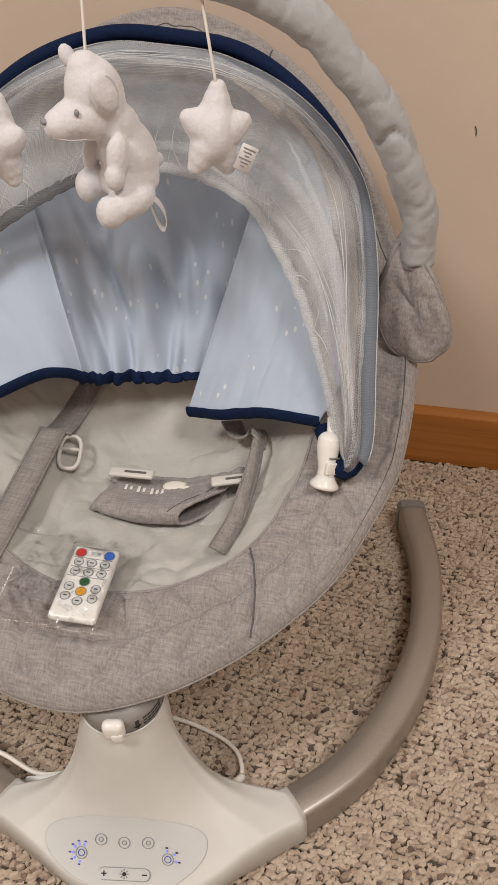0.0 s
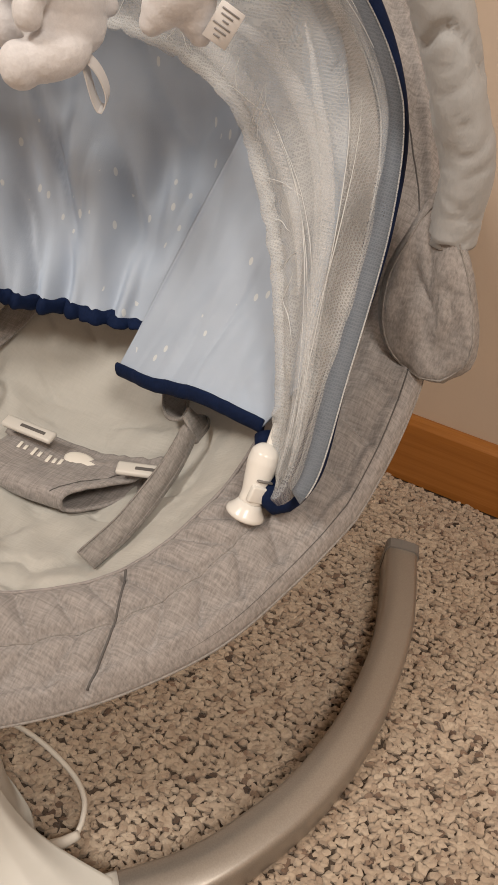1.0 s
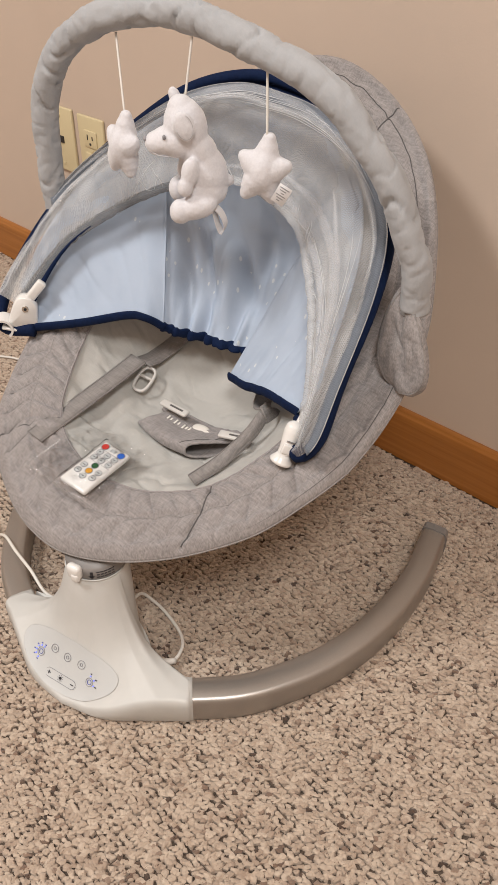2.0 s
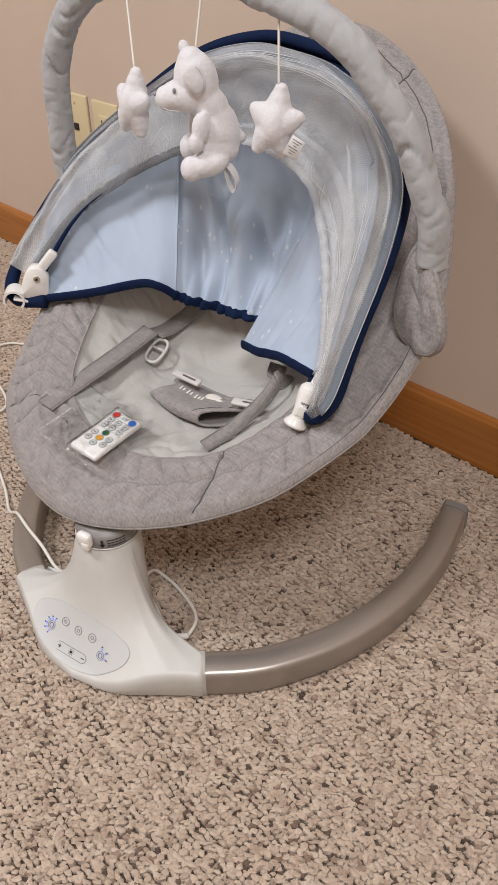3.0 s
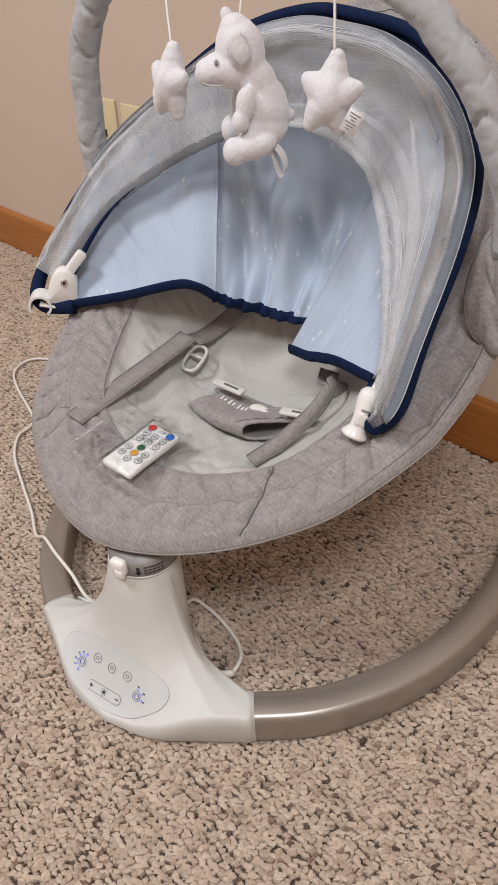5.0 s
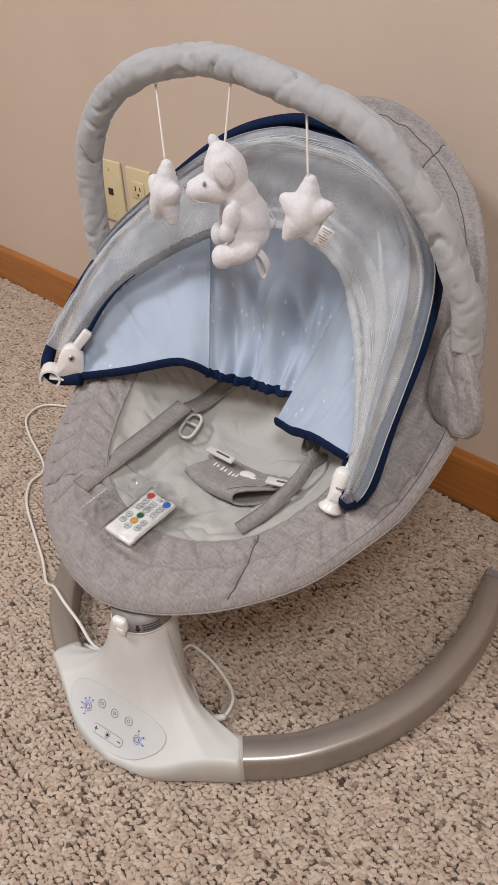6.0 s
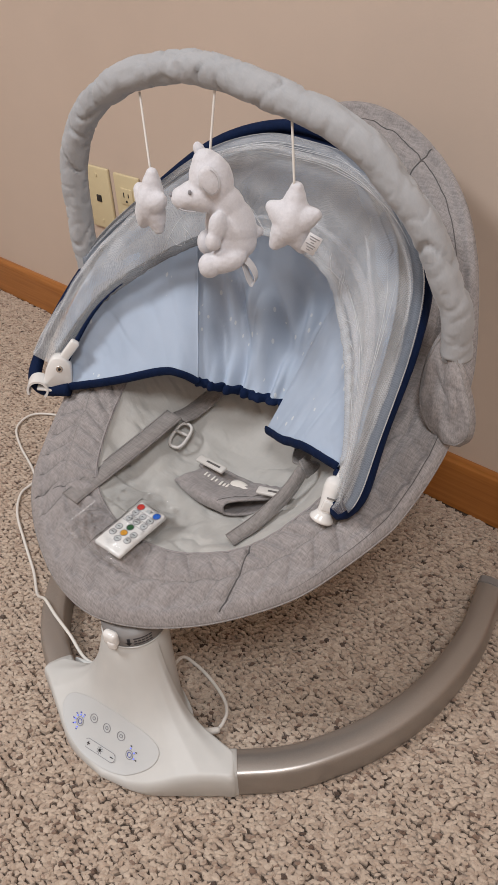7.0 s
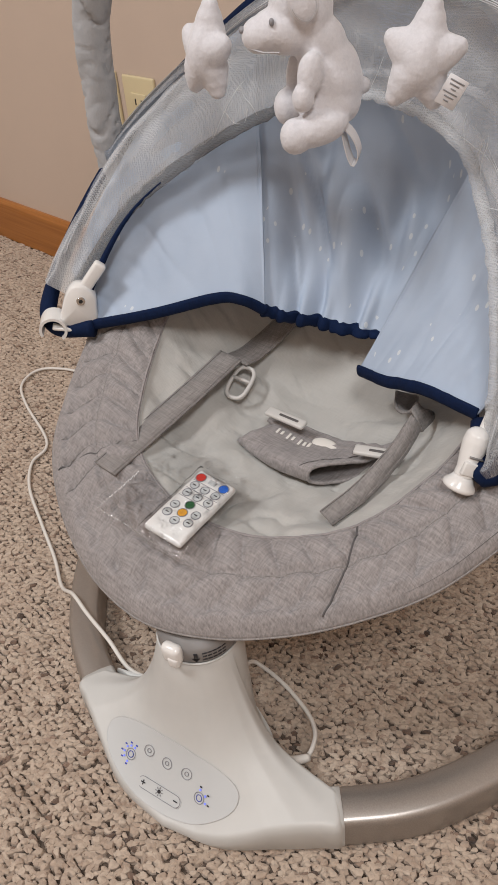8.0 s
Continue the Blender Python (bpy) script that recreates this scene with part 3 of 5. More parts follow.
def half_to_loop(half, share):
    p = np.array(half, float)
    p = np.vstack([p[1] * (-1, 1, 1), p, p[-2] * (-1, 1, 1)])
    out = []
    for k in range(1, len(p) - 2):
        a, b, c, d = p[k - 1:k + 3]
        for t in np.linspace(0, 1, STEPS, endpoint=False):
            out.append(0.5 * (2 * b + (c - a) * t + (2 * a - 5 * b + 4 * c - d) * t ** 2 + (3 * b - a - 3 * c + d) * t ** 3))
    right = np.array(out + [p[-2]])
    loop = np.vstack([right, right[1:-1][::-1] * (-1, 1, 1)])
    loop[:, 0] += share * lean(loop[:, 1])
    return loop


SPINE_Y = [-0.10, -0.075, -0.05, 0.0, 0.05, 0.08, 0.11, 0.15, 0.20, 0.25, 0.28]
SPINE_Z = [0.211, 0.210, 0.207, 0.204, 0.206, 0.214, 0.236, 0.280, 0.345, 0.420, 0.470]
LOOP, BORDER = half_to_loop(RIM, 1.0), half_to_loop(EDGE, 0.4)
NU = len(LOOP)
HALF = NU // 2


def liner_at(i, v):
    B = BORDER[i]
    sy = 0.02 + (B[1] - 0.02) * 0.55
    c = np.array((lean(sy), sy, np.interp(sy, SPINE_Y, SPINE_Z)))
    p = c + (B - c) * v
    base = np.interp(p[1], SPINE_Y, SPINE_Z)
    p[2] = base + (B[2] - np.interp(B[1], SPINE_Y, SPINE_Z)) * v ** 2.2
    return p


def band_at(i, v):
    """On the padded band, from the liner's border (0) to the rim (1)."""
    p = BORDER[i] + (LOOP[i] - BORDER[i]) * v
    p[2] += 0.011 * math.sin(math.pi * min(1.0, max(0.0, v))) ** 0.7 + 0.0055 * (1 - (2 * min(1, max(0, (v - 0.80) / 0.2)) - 1) ** 2) * (v > 0.80)
    return p


SEAMS = [(3.3 * STEPS, -0.9 * STEPS), (NU - 3.4 * STEPS, 0.2 * STEPS), (13 * STEPS, 0), (NU - 13 * STEPS, 0)]


def quilt(side, v):
    """Pillow height and groove phase of the band's slanting quilting."""
    lane = min(1.0, max(0.0, (0.47 - v) / 0.47 if v < 0.47 else (v - 0.47) / 0.44))
    phase = side * 25.0 + 0.75 * lane
    calm = min(1.0, max(0.12, (0.62 - side) / 0.12))
    lobe = abs(math.sin(math.pi * phase))
    fade = min(1.0, max(0.85, side * 6 - 0.5)) * math.sin(math.pi * (0.08 + 0.84 * lane)) ** 0.5
    return 0.0075 * (lobe ** 0.55 - 0.7) * fade * calm, phase


def seat_skin():
    vs = np.linspace(0.0, 1.0, 26)
    P = np.array([[liner_at(i, v) for v in vs] for i in range(NU)])
    for a in range(NU):
        for b in range(len(vs)):
            q = P[a, b]
            k = min(1.0, vs[b] / 0.2) * min(1.0, (1 - vs[b]) / 0.12 + 0.1)
            P[a, b, 2] += k * (0.0060 * noise.noise((q[0] * 24, q[1] * 24, 1.0)) + 0.0034 * noise.noise((q[0] * 70, q[1] * 45, 4.0)) - 0.0034 * max(0.0, 1 - 7 * abs(noise.noise((q[0] * 20 + q[1] * 9, q[1] * 26 - q[0] * 12, 9.0)))))
    v, f = grid(seat_at(P), closed_u=True)
    part("seat_liner", mesh_of("liner", v, f), LINER, swing, "soft light grey seat liner")
    vs = np.concatenate([np.linspace(-0.02, 0.97, 44), [0.99, 1.0]])
    P = np.array([[band_at(i, v) for v in vs] for i in range(NU)])
    for a in range(NU):
        side = min(a, NU - a) / HALF
        for b, v in enumerate(vs):
            q = P[a, b]
            gap = min(abs((a - s - d * v + HALF) % NU - HALF) for s, d in SEAMS)
            calm = min(1.0, max(0.0, 0.91 - v) / 0.06)
            puff = -0.0034 * math.exp(-((v - 0.47) / 0.04) ** 2) - 0.0016 * math.exp(-((v - 0.91) / 0.02) ** 2) * min(1.0, max(0.0, side * 5 - 0.8))
            crease = -0.0036 * math.exp(-(gap / 2.2) ** 2)
            fan = quilt(side, v)[0]
            wr = 0.0028 * noise.noise((q[0] * 34 + q[1] * 20, q[1] * 60 - q[0] * 30, 2.0)) + 0.0009 * noise.noise((q[0] * 120, q[1] * 120, 7.0))
            P[a, b, 2] += (puff + crease + (fan + wr) * calm) * (1 if v < 0.96 else 0.2) * min(1.0, max(0.0, (v + 0.02) / 0.10)) + 0.0016
    skin = P.copy()
    mid = np.array((0.0, 0.06, 0.20))
    under = [LOOP + (mid - LOOP) * k + np.array((0, 0.3 * d, -d)) for k, d in ((0.006, 0.003), (0.03, 0.006), (0.10, 0.014), (0.35, 0.030), (0.80, 0.030))]
    P = np.concatenate([P, np.stack(under, 1)], 1)
    v, f = grid(seat_at(P), closed_u=True)
    n2 = P.shape[1]
    f.append(tuple((k + 1) * n2 - 1 for k in range(NU)))
    cover = part("seat_cover", mesh_of("cover", v, f), GREY, swing, "quilted heathered grey seat cover with padded edge")
    edge = LOOP.copy()
    edge[:, 2] += 0.0005
    part("piping", mesh_of("piping", *sweep(seat_at(edge), 0.0009, 8, closed=True)), GREY_DARK, cover, "grey piping round the rim")
    at = {v: int(np.argmin(abs(vs - v))) for v in (0.91, 0.47, 0.0)}
    line = []
    for i in range(int(3.6 * STEPS), NU - 7 * STEPS):
        w = float(np.interp(min(i, NU - i) / STEPS, (3.6, 5.5, 8.5, 10.5, 15), (0.95, 0.92, 0.86, 0.70, 0.68)))
        b = float(np.interp(w, vs, range(len(vs))))
        line.append(skin[i, int(b)] * (1 - b % 1) + skin[i, int(b) + 1] * (b % 1) + np.array((0, 0, 0.0003)))
    part("rim_seam", mesh_of("seam", *sweep(seat_at(np.array(line)), np.interp(range(len(line)), (0, 120), (0.00005, 0.0005)), 6)), SEAM, cover)
    part("quilt_seam", mesh_of("seam", *sweep(seat_at(skin[:, at[0.47]] + np.array((0, 0, 0.0001))), 0.0005, 6, closed=True)), GREY_DARK, cover)
    for s, d in SEAMS:
        line = []
        for b, v in enumerate(vs[1:-4], 1):
            i, f = int(math.floor(s + d * v)), (s + d * v) % 1
            line.append(skin[i % NU, b] * (1 - f) + skin[(i + 1) % NU, b] * f)
        line = np.array(line) + np.array((0, 0, 0.0003))
        part("panel_seam", mesh_of("seam", *sweep(seat_at(line), 0.0008, 6)), SEAM, cover)
    # Dark lines laid in the left grooves stand for stitches and crease shade.
    for half in (-1,):
        for k in range(5, 22):
            for lane in (np.linspace(0.06, 0.94, 12), -np.linspace(0.06, 0.94, 12)):
                line = []
                for g in lane:
                    i = (k - 0.75 * abs(g)) / 25.0 * HALF
                    v = 0.47 + (0.44 if g > 0 else 0.47) * g
                    b, f = int(np.searchsorted(vs, v)), i % 1
                    line.append(skin[(half * int(i)) % NU, b] * (1 - f) + skin[(half * int(i + 1)) % NU, b] * f)
                part("quilt_seam", mesh_of("seam", *sweep(seat_at(np.array(line)), 0.0005, 4)), GREY_DARK, cover)
    part("liner_seam", mesh_of("seam", *sweep(seat_at(skin[:, at[0.0]] + np.array((0, 0, 0.0005))), 0.0010, 6, closed=True)), PIPING, cover)
    return cover, P


cover, SKIN = seat_skin()
TOP = np.concatenate([np.array([[liner_at(i, v) for v in np.linspace(0, 1, 20)] for i in range(0, NU, 2)]).reshape(-1, 3), SKIN[:, :44].reshape(-1, 3)])


def seat_height(x, y):
    """Height of the seat's upper skin near local place x, y."""
    return float(TOP[np.argmin((TOP[:, 0] - x) ** 2 + (TOP[:, 1] - y) ** 2), 2])


# ---- toy bar with its padded sleeve ----
BAR = [(-0.221, 0.094, 0.360), (-0.222, 0.089, 0.425), (-0.215, 0.084, 0.479), (-0.205, 0.080, 0.529), (-0.171, 0.076, 0.578), (-0.117, 0.073, 0.611), (-0.051, 0.071, 0.627), (0.002, 0.072, 0.624), (0.067, 0.074, 0.606), (0.130, 0.076, 0.581), (0.186, 0.081, 0.523), (0.211, 0.085, 0.473), (0.223, 0.089, 0.440), (0.226, 0.092, 0.400)]


def toy_bar():
    n, seg = 360, 28
    p = spline(BAR, n)
    w = np.zeros((n, seg))
    for i in range(n):
        for j in range(seg):
            a = 2 * math.pi * j / seg
            s = i / n
            w[i, j] = 0.0019 * noise.noise((s * 24, math.cos(a) * 0.8, math.sin(a) * 0.8)) + 0.0006 * noise.noise((s * 70, math.cos(a) * 1.3, math.sin(a) * 1.3))
            ridge = noise.noise((s * 22 + 0.5 * math.cos(a + 1), 3.0, 0.6 * math.sin(a)))
            deep = 0.5 + 0.5 * noise.noise((s * 40, 1.4 * math.cos(a), 1.4 * math.sin(a) + 6))
            w[i, j] -= 0.0062 * deep * max(0.0, 1 - abs(ridge) * 11)
            pinch = noise.noise((s * 46 + 0.7 * math.sin(a), 8.0, 0.7 * math.cos(a)))
            w[i, j] -= 0.0015 * (0.5 - 0.5 * math.sin(a + 0.5)) * max(0.0, 1 - abs(pinch) * 8)
    bar = part("toy_bar", mesh_of("bar", *sweep(seat_at(p), 0.0142, seg, w)), SLEEVE, swing, "padded toy bar in a ruched pale grey sleeve")
    return bar


bar = toy_bar()


def pocket(side):
    """The cloth pocket on the seat's side into which the bar goes."""
    P = []
    n, m = 36, 12
    for i in range(n):
        a = 2 * math.pi * i / n
        col = []
        for k in np.linspace(0, 1, m):
            du, dv = k * math.cos(a), k * math.sin(a)
            u = dv * 0.058
            w = du * (0.0310 - 0.0140 * dv)
            puff = 0.0075 * math.sqrt(max(0, 1 - k ** 5.0)) * (0.9 - 0.3 * dv)
            tuck = 0.0060 * math.exp(-((du - 0.10 + 0.35 * dv) / 0.10) ** 2) * max(0.0, dv + 0.25)
            puff += -tuck + 0.0016 * math.sin(9 * du + 5 * dv) * (1 - k) - 0.0030 * max(0.0, 1 - 5 * abs(noise.noise((du * 2.2 + 0.8 * dv, dv * 0.9, 6.0)))) * (1 - k ** 4)
            x = 0.223 + w * 0.9 + 0.008 * (-dv)
            y = 0.084 + u * 0.10 - puff * 0.95 - w * 0.25
            z = 0.370 + u * 0.93 - puff * 0.30
            q = np.array((x, y, z))
            q += 0.0052 * noise.noise((x * 90, y * 30, z * 34)) * np.array((0.3, -1, 0.3))
            col.append((side * q[0], q[1], q[2]))
        P.append(col)
    P = np.array(P)
    v, f = grid(seat_at(P), closed_u=True)
    ob = part("bar_pocket", mesh_of("pocket", v, f), GREY, swing, "quilted grey side pocket of the toy bar")
    thicken(ob, 0.0016)
    part("pocket_seam", mesh_of("seam", *sweep(seat_at(P[:, 10] + np.array((0, -0.0006, 0.0004))), 0.0007, 6, closed=True)), GREY_DARK, ob)


pocket(1)

# ---- canopy ----
HOOP = [(-0.206, 0.0, 0.285), (-0.240, -0.014, 0.286), (-0.256, 0.0, 0.305), (-0.246, 0.049, 0.365), (-0.213, 0.107, 0.434), (-0.161, 0.154, 0.491), (-0.100, 0.190, 0.537), (-0.031, 0.207, 0.557), (0.031, 0.205, 0.554), (0.093, 0.194, 0.541),
        (0.147, 0.165, 0.506), (0.184, 0.124, 0.457), (0.194, 0.080, 0.405), (0.190, 0.022, 0.335), (0.187, -0.012, 0.291), (0.172, -0.024, 0.276), (0.158, 0.010, 0.292)]
INNER = [(-0.222, 0.012, 0.305), (-0.183, 0.059, 0.374), (-0.132, 0.087, 0.415), (-0.091, 0.105, 0.439), (-0.043, 0.118, 0.459), (0.003, 0.124, 0.468), (0.053, 0.119, 0.460), (0.092, 0.107, 0.443), (0.118, 0.085, 0.411),
         (0.137, 0.062, 0.378), (0.156, 0.027, 0.328), (0.164, 0.0, 0.295), (0.169, -0.013, 0.283)]
NH = 220
H = spline(HOOP, NH)
canopy_front = np.array((0, -math.sin(radians(50)), math.cos(radians(50))))


def canopy():
    lo, hi = 30, NH - 26
    mid = np.array((-0.02, 0.09, 0.42))
    away = mid - H
    away /= np.linalg.norm(away, axis=1)[:, None]
    tube = H + away * 0.006 - canopy_front * 0.004
    hoop = part("canopy_hoop", mesh_of("hoop", *sweep(seat_at(tube), np.interp(np.linspace(0, 1, NH), (0, 0.05, 0.10, 0.86, 0.93, 1), (0.0085, 0.0080, 0.0062, 0.0062, 0.0088, 0.0078)), 14)), NAVY, swing, "canopy hoop bound in navy cotton")
    core = H[lo + 20:hi + 10]
    inward = mid - core
    b = core + away[lo + 20:hi + 10] * 0.010 - canopy_front * 0.010
    part("hoop_casing", mesh_of("casing", *ribbon(seat_at(b), seat_at(b + inward) - seat_at(b), (0.014 + 0.014 * np.sin(np.linspace(0, math.pi, len(b))) ** 2) * np.linspace(1.0, 0.45, len(b)), 0.004)), NAVY, hoop)
    # net between the hoop and the gathered inner edge
    n = 200
    k = np.linspace(0, 1, hi - lo + 30)
    outer = spline(H[lo - 12:hi + 18] + away[lo - 12:hi + 18] * (0.002 + 0.020 * np.sin(math.pi * k) ** 0.7 * np.interp(k, (0.0, 0.2, 0.35, 0.58, 0.74, 1.0), (0.7, 0.8, 1.0, 1.0, 0.12, -0.1)))[:, None], n)
    inner = spline(INNER, n)
    m = 30
    for layer in range(2):
        P = np.zeros((n, m, 3))
        for i in range(n):
            d = inner[i] - outer[i]
            for j in range(m):
                v = j / (m - 1)
                q = outer[i] + d * (0.02 + 0.98 * v)
                arch = math.sin(math.pi * v) * (0.016 + 0.012 * math.sin(math.pi * i / n)) * (1.0 if layer == 0 else -0.35)
                s = i / n
                wr = 0.0055 * noise.noise((s * 9 + v * 2.2, v * 5 - s * 6, layer * 5.0)) + 0.0035 * noise.noise((s * 40, v * 3 + s * 10, 2 + layer * 5.0)) + (0.0018 * noise.noise((s * 130, v * 4, 9.0 + layer)) * v)
                P[i, j] = q + canopy_front * (arch + wr * (0.25 + 0.75 * math.sin(math.pi * min(1, v * 1.0)) + 0.6 * v * v) + 0.003 - 0.004 * layer)
        v, f = grid(seat_at(P))
        part("net", mesh_of("net", v, f), NET, hoop, "gathered sheer white net")
    # loose folds of the net, gathered along the hoop and towards the lower end
    for q, (s0, s1, f0, f1, wd) in enumerate(((0.22, 0.80, 0.05, 0.16, 0.010), (0.34, 0.72, 0.22, 0.12, 0.007), (0.15, 0.50, 0.12, 0.26, 0.006), (0.55, 0.97, 0.72, 0.45, 0.012),
                                               (0.66, 0.98, 0.40, 0.74, 0.009), (0.48, 0.84, 0.94, 0.80, 0.012), (0.05, 0.30, 0.62, 0.42, 0.006))):
        line = []
        for s, f2 in zip(np.linspace(s0, s1, 50), np.linspace(f0, f1, 50)):
            k2 = int(s * (n - 1))
            wob = 0.11 * noise.noise((s * 9, q * 3.1, 0))
            o2, i2 = outer[k2], inner[k2]
            line.append(o2 + (i2 - o2) * (f2 + wob) + canopy_front * (0.008 + math.sin(math.pi * min(1, max(0, f2 + wob))) * (0.016 + 0.012 * math.sin(math.pi * s)) + 0.003 * noise.noise((s * 20, q, 4))))
        line = np.array(line)
        sd = np.tile(mid, (50, 1)) - line + canopy_front * 0.05 * np.array([noise.noise((w2 * 0.3, q, 9)) for w2 in range(50)])[:, None]
        part("net_fold", mesh_of("fold", *ribbon(seat_at(line), seat_at(line + sd) - seat_at(line), wd * np.sin(np.linspace(0.15, math.pi - 0.15, 50)), 0.0006)), FOLD, hoop)
    # fine creases that run out from the gathered edge and along the hoop
    rng = np.random.default_rng(3)
    cv, cf = [], []

    def crease(s0, s1, f0, f1, r):
        line = []
        q = rng.uniform(0, 90)
        for k2 in np.linspace(0, 1, 22):
            s2 = min(0.995, max(0.0, s0 + (s1 - s0) * k2 + 0.004 * noise.noise((k2 * 2, q, 1))))
            f2 = min(0.99, max(0.03, f0 + (f1 - f0) * k2 + 0.03 * noise.noise((k2 * 2.0, q, 5))))
            i = s2 * (n - 1)
            i0 = min(n - 2, int(i))
            o2 = outer[i0] + (outer[i0 + 1] - outer[i0]) * (i - i0)
            i2 = inner[i0] + (inner[i0 + 1] - inner[i0]) * (i - i0)
            line.append(o2 + (i2 - o2) * f2 + canopy_front * (0.0065 + math.sin(math.pi * f2) * (0.016 + 0.012 * math.sin(math.pi * s2))))
        v2, f3 = sweep(seat_at(np.array(line)), r * np.sin(np.linspace(0.1, math.pi - 0.1, 22)), 4)
        base = sum(len(w2) for w2 in cv)
        cv.append(v2)
        cf.extend(tuple(base + w2 for w2 in face) for face in f3)

    for _ in range(26):
        s0 = rng.uniform(0.30, 0.86)
        crease(s0, s0 + rng.uniform(-0.05, 0.06), 0.985, rng.uniform(0.70, 0.90), rng.uniform(0.00018, 0.0004))
    for _ in range(12):
        s0 = rng.uniform(0.25, 0.6)
        crease(s0, s0 + rng.uniform(0.12, 0.25), rng.uniform(0.02, 0.30), rng.uniform(0.02, 0.22), rng.uniform(0.0002, 0.00045))
    for _ in range(7):
        s0 = rng.uniform(0.66, 0.82)
        crease(s0, rng.uniform(0.94, 0.99), rng.uniform(0.2, 0.95), rng.uniform(0.3, 0.8), rng.uniform(0.0002, 0.0004))
    part("net_crease", mesh_of("crease", np.vstack(cv), cf), CREASE, hoop, "fine white creases of the gathered net")
    # bindings of the net
    out2 = outer + (inner - outer) * np.linspace(0.085, 0.07, n)[:, None] + canopy_front * 0.0125
    part("net_binding", mesh_of("binding", *ribbon(seat_at(out2[28:-4]), (seat_at(inner) - seat_at(outer))[28:-4], 0.0125, 0.0016)), STRIP, hoop, "blue grey net binding")
    for e in (-0.0065, 0.0065):
        d = (inner - outer) / np.linalg.norm(inner - outer, axis=1)[:, None]
        part("binding_cord", mesh_of("cord", *sweep(seat_at((out2 + d * e + canopy_front * 0.001)[28:-5]), 0.0005, 6)), NET, hoop)
    k = inner + canopy_front * 0.007
    wv = np.array([[0.0012 * noise.noise((i * 0.35, 1, 0)), 0, 0.0016 * noise.noise((i * 0.5, 5, 0))] for i in range(n)])
    h = n * 10 // 20
    part("net_binding", mesh_of("binding", *ribbon(seat_at((k + wv)[:h]), (seat_at(outer) - seat_at(inner))[:h], np.linspace(0.017, 0.009, h), 0.0014)), HEM, hoop, "grey stitched net binding")
    part("net_binding", mesh_of("binding", *ribbon(seat_at((k + wv * 2)[h - 2:]), (seat_at(outer) - seat_at(inner))[h - 2:], 0.009, 0.0014)), NET, hoop)
    low = k[:44] + (k[:44] - outer[:44]) / np.linalg.norm(k[:44] - outer[:44], axis=1)[:, None] * np.linspace(0.012, 0.003, 44)[:, None]
    part("hem_cord", mesh_of("cord", *sweep(seat_at(low), np.linspace(0.0042, 0.0008, 44), 8)), NAVY, hoop, "navy cord along the net hem")
    part("hem_cord", mesh_of("cord", *sweep(seat_at(inner + wv + canopy_front * 0.004), 0.0012, 6)), NET, hoop)
    return hoop


hoop = canopy()


def lining_panel(name, low, high, deep, seed, wave, sway, trim, label, gather=0):
    """A panel of blue cotton between its lower hem and the hoop, hollowed backwards."""
    n, m = 110, 50
    lo, hi = spline(low, n), spline(high, n)
    P = np.zeros((n, m, 3))
    for i in range(n):
        s = i / (n - 1)
        for j in range(m):
            v = j / (m - 1)
            q = lo[i] + (hi[i] - lo[i]) * v
            d = deep * math.sin(math.pi * v ** 0.8) * (math.sin(math.pi * min(1, max(0, s))) ** 0.5)
            folds = wave * noise.noise((s * 4.2 + sway * v, v * 1.6, seed)) + 0.30 * wave * noise.noise((s * 11 + sway * v, v * 3, seed + 3)) - 0.22 * wave * max(0.0, 1 - 6 * abs(noise.noise((s * 5 + 1.8 * v, v * 1.2 - s, seed + 7))))
            if gather:
                folds *= min(1.0, s * 7)
            g = gather * min(1.0, s * 9) * (0.55 * math.sin(s * 58 + 2 * noise.noise((s * 9, 0, seed))) * max(0.0, 1 - v * 2.6) + 1.5 * math.sin(s * 19 + 1.2 + 2.5 * (s - 0.5) * v) * math.sin(math.pi * min(1.0, v * 1.5)) ** 1.5)
            P[i, j] = q - canopy_front * d + np.array((0, -1, 0.25)) * (folds * math.sin(math.pi * min(1.0, 0.12 + v)) + g)
    v, f = grid(seat_at(P))
    ob = part(name, mesh_of(name, v, f), BLUE, hoop, label)
    thicken(ob, 0.0012)
    hem = P[:, 0]
    if gather:
        r = 0.0056 + 0.0008 * np.sin(np.linspace(0, 110, n))
    else:
        r = 0.0052
    part("hem_binding", mesh_of("hem", *sweep(seat_at(hem), r, 10, squash=(0.45, 1.0))), NAVY, hoop, "navy cotton hem binding")
    return ob


lining_panel("canopy_back", [(-0.056, 0.0635, 0.308), (-0.034, 0.084, 0.295), (-0.004, 0.098, 0.286), (0.03, 0.106, 0.283), (0.085, 0.110, 0.285)],
             [(-0.121, 0.179, 0.5195), (-0.088, 0.183, 0.526), (-0.031, 0.188, 0.534), (0.031, 0.188, 0.532), (0.086, 0.172, 0.514), (0.140, 0.134, 0.470)], 0.022, 3.0, 0.034, 1.4, True, "hollow back panel of pale blue printed cotton", 0.0052)
lining_panel("canopy_flap", [(-0.205, 0.004, 0.288), (-0.144, 0.024, 0.304), (-0.090, 0.044, 0.321), (-0.067, 0.050, 0.322), (-0.052, 0.062, 0.309)],
             [(-0.232, 0.022, 0.330), (-0.218, 0.062, 0.383), (-0.190, 0.118, 0.446), (-0.150, 0.158, 0.495), (-0.118, 0.178, 0.520)], 0.010, 8.0, 0.006, 0.5, True, "pale blue printed cotton side flap")
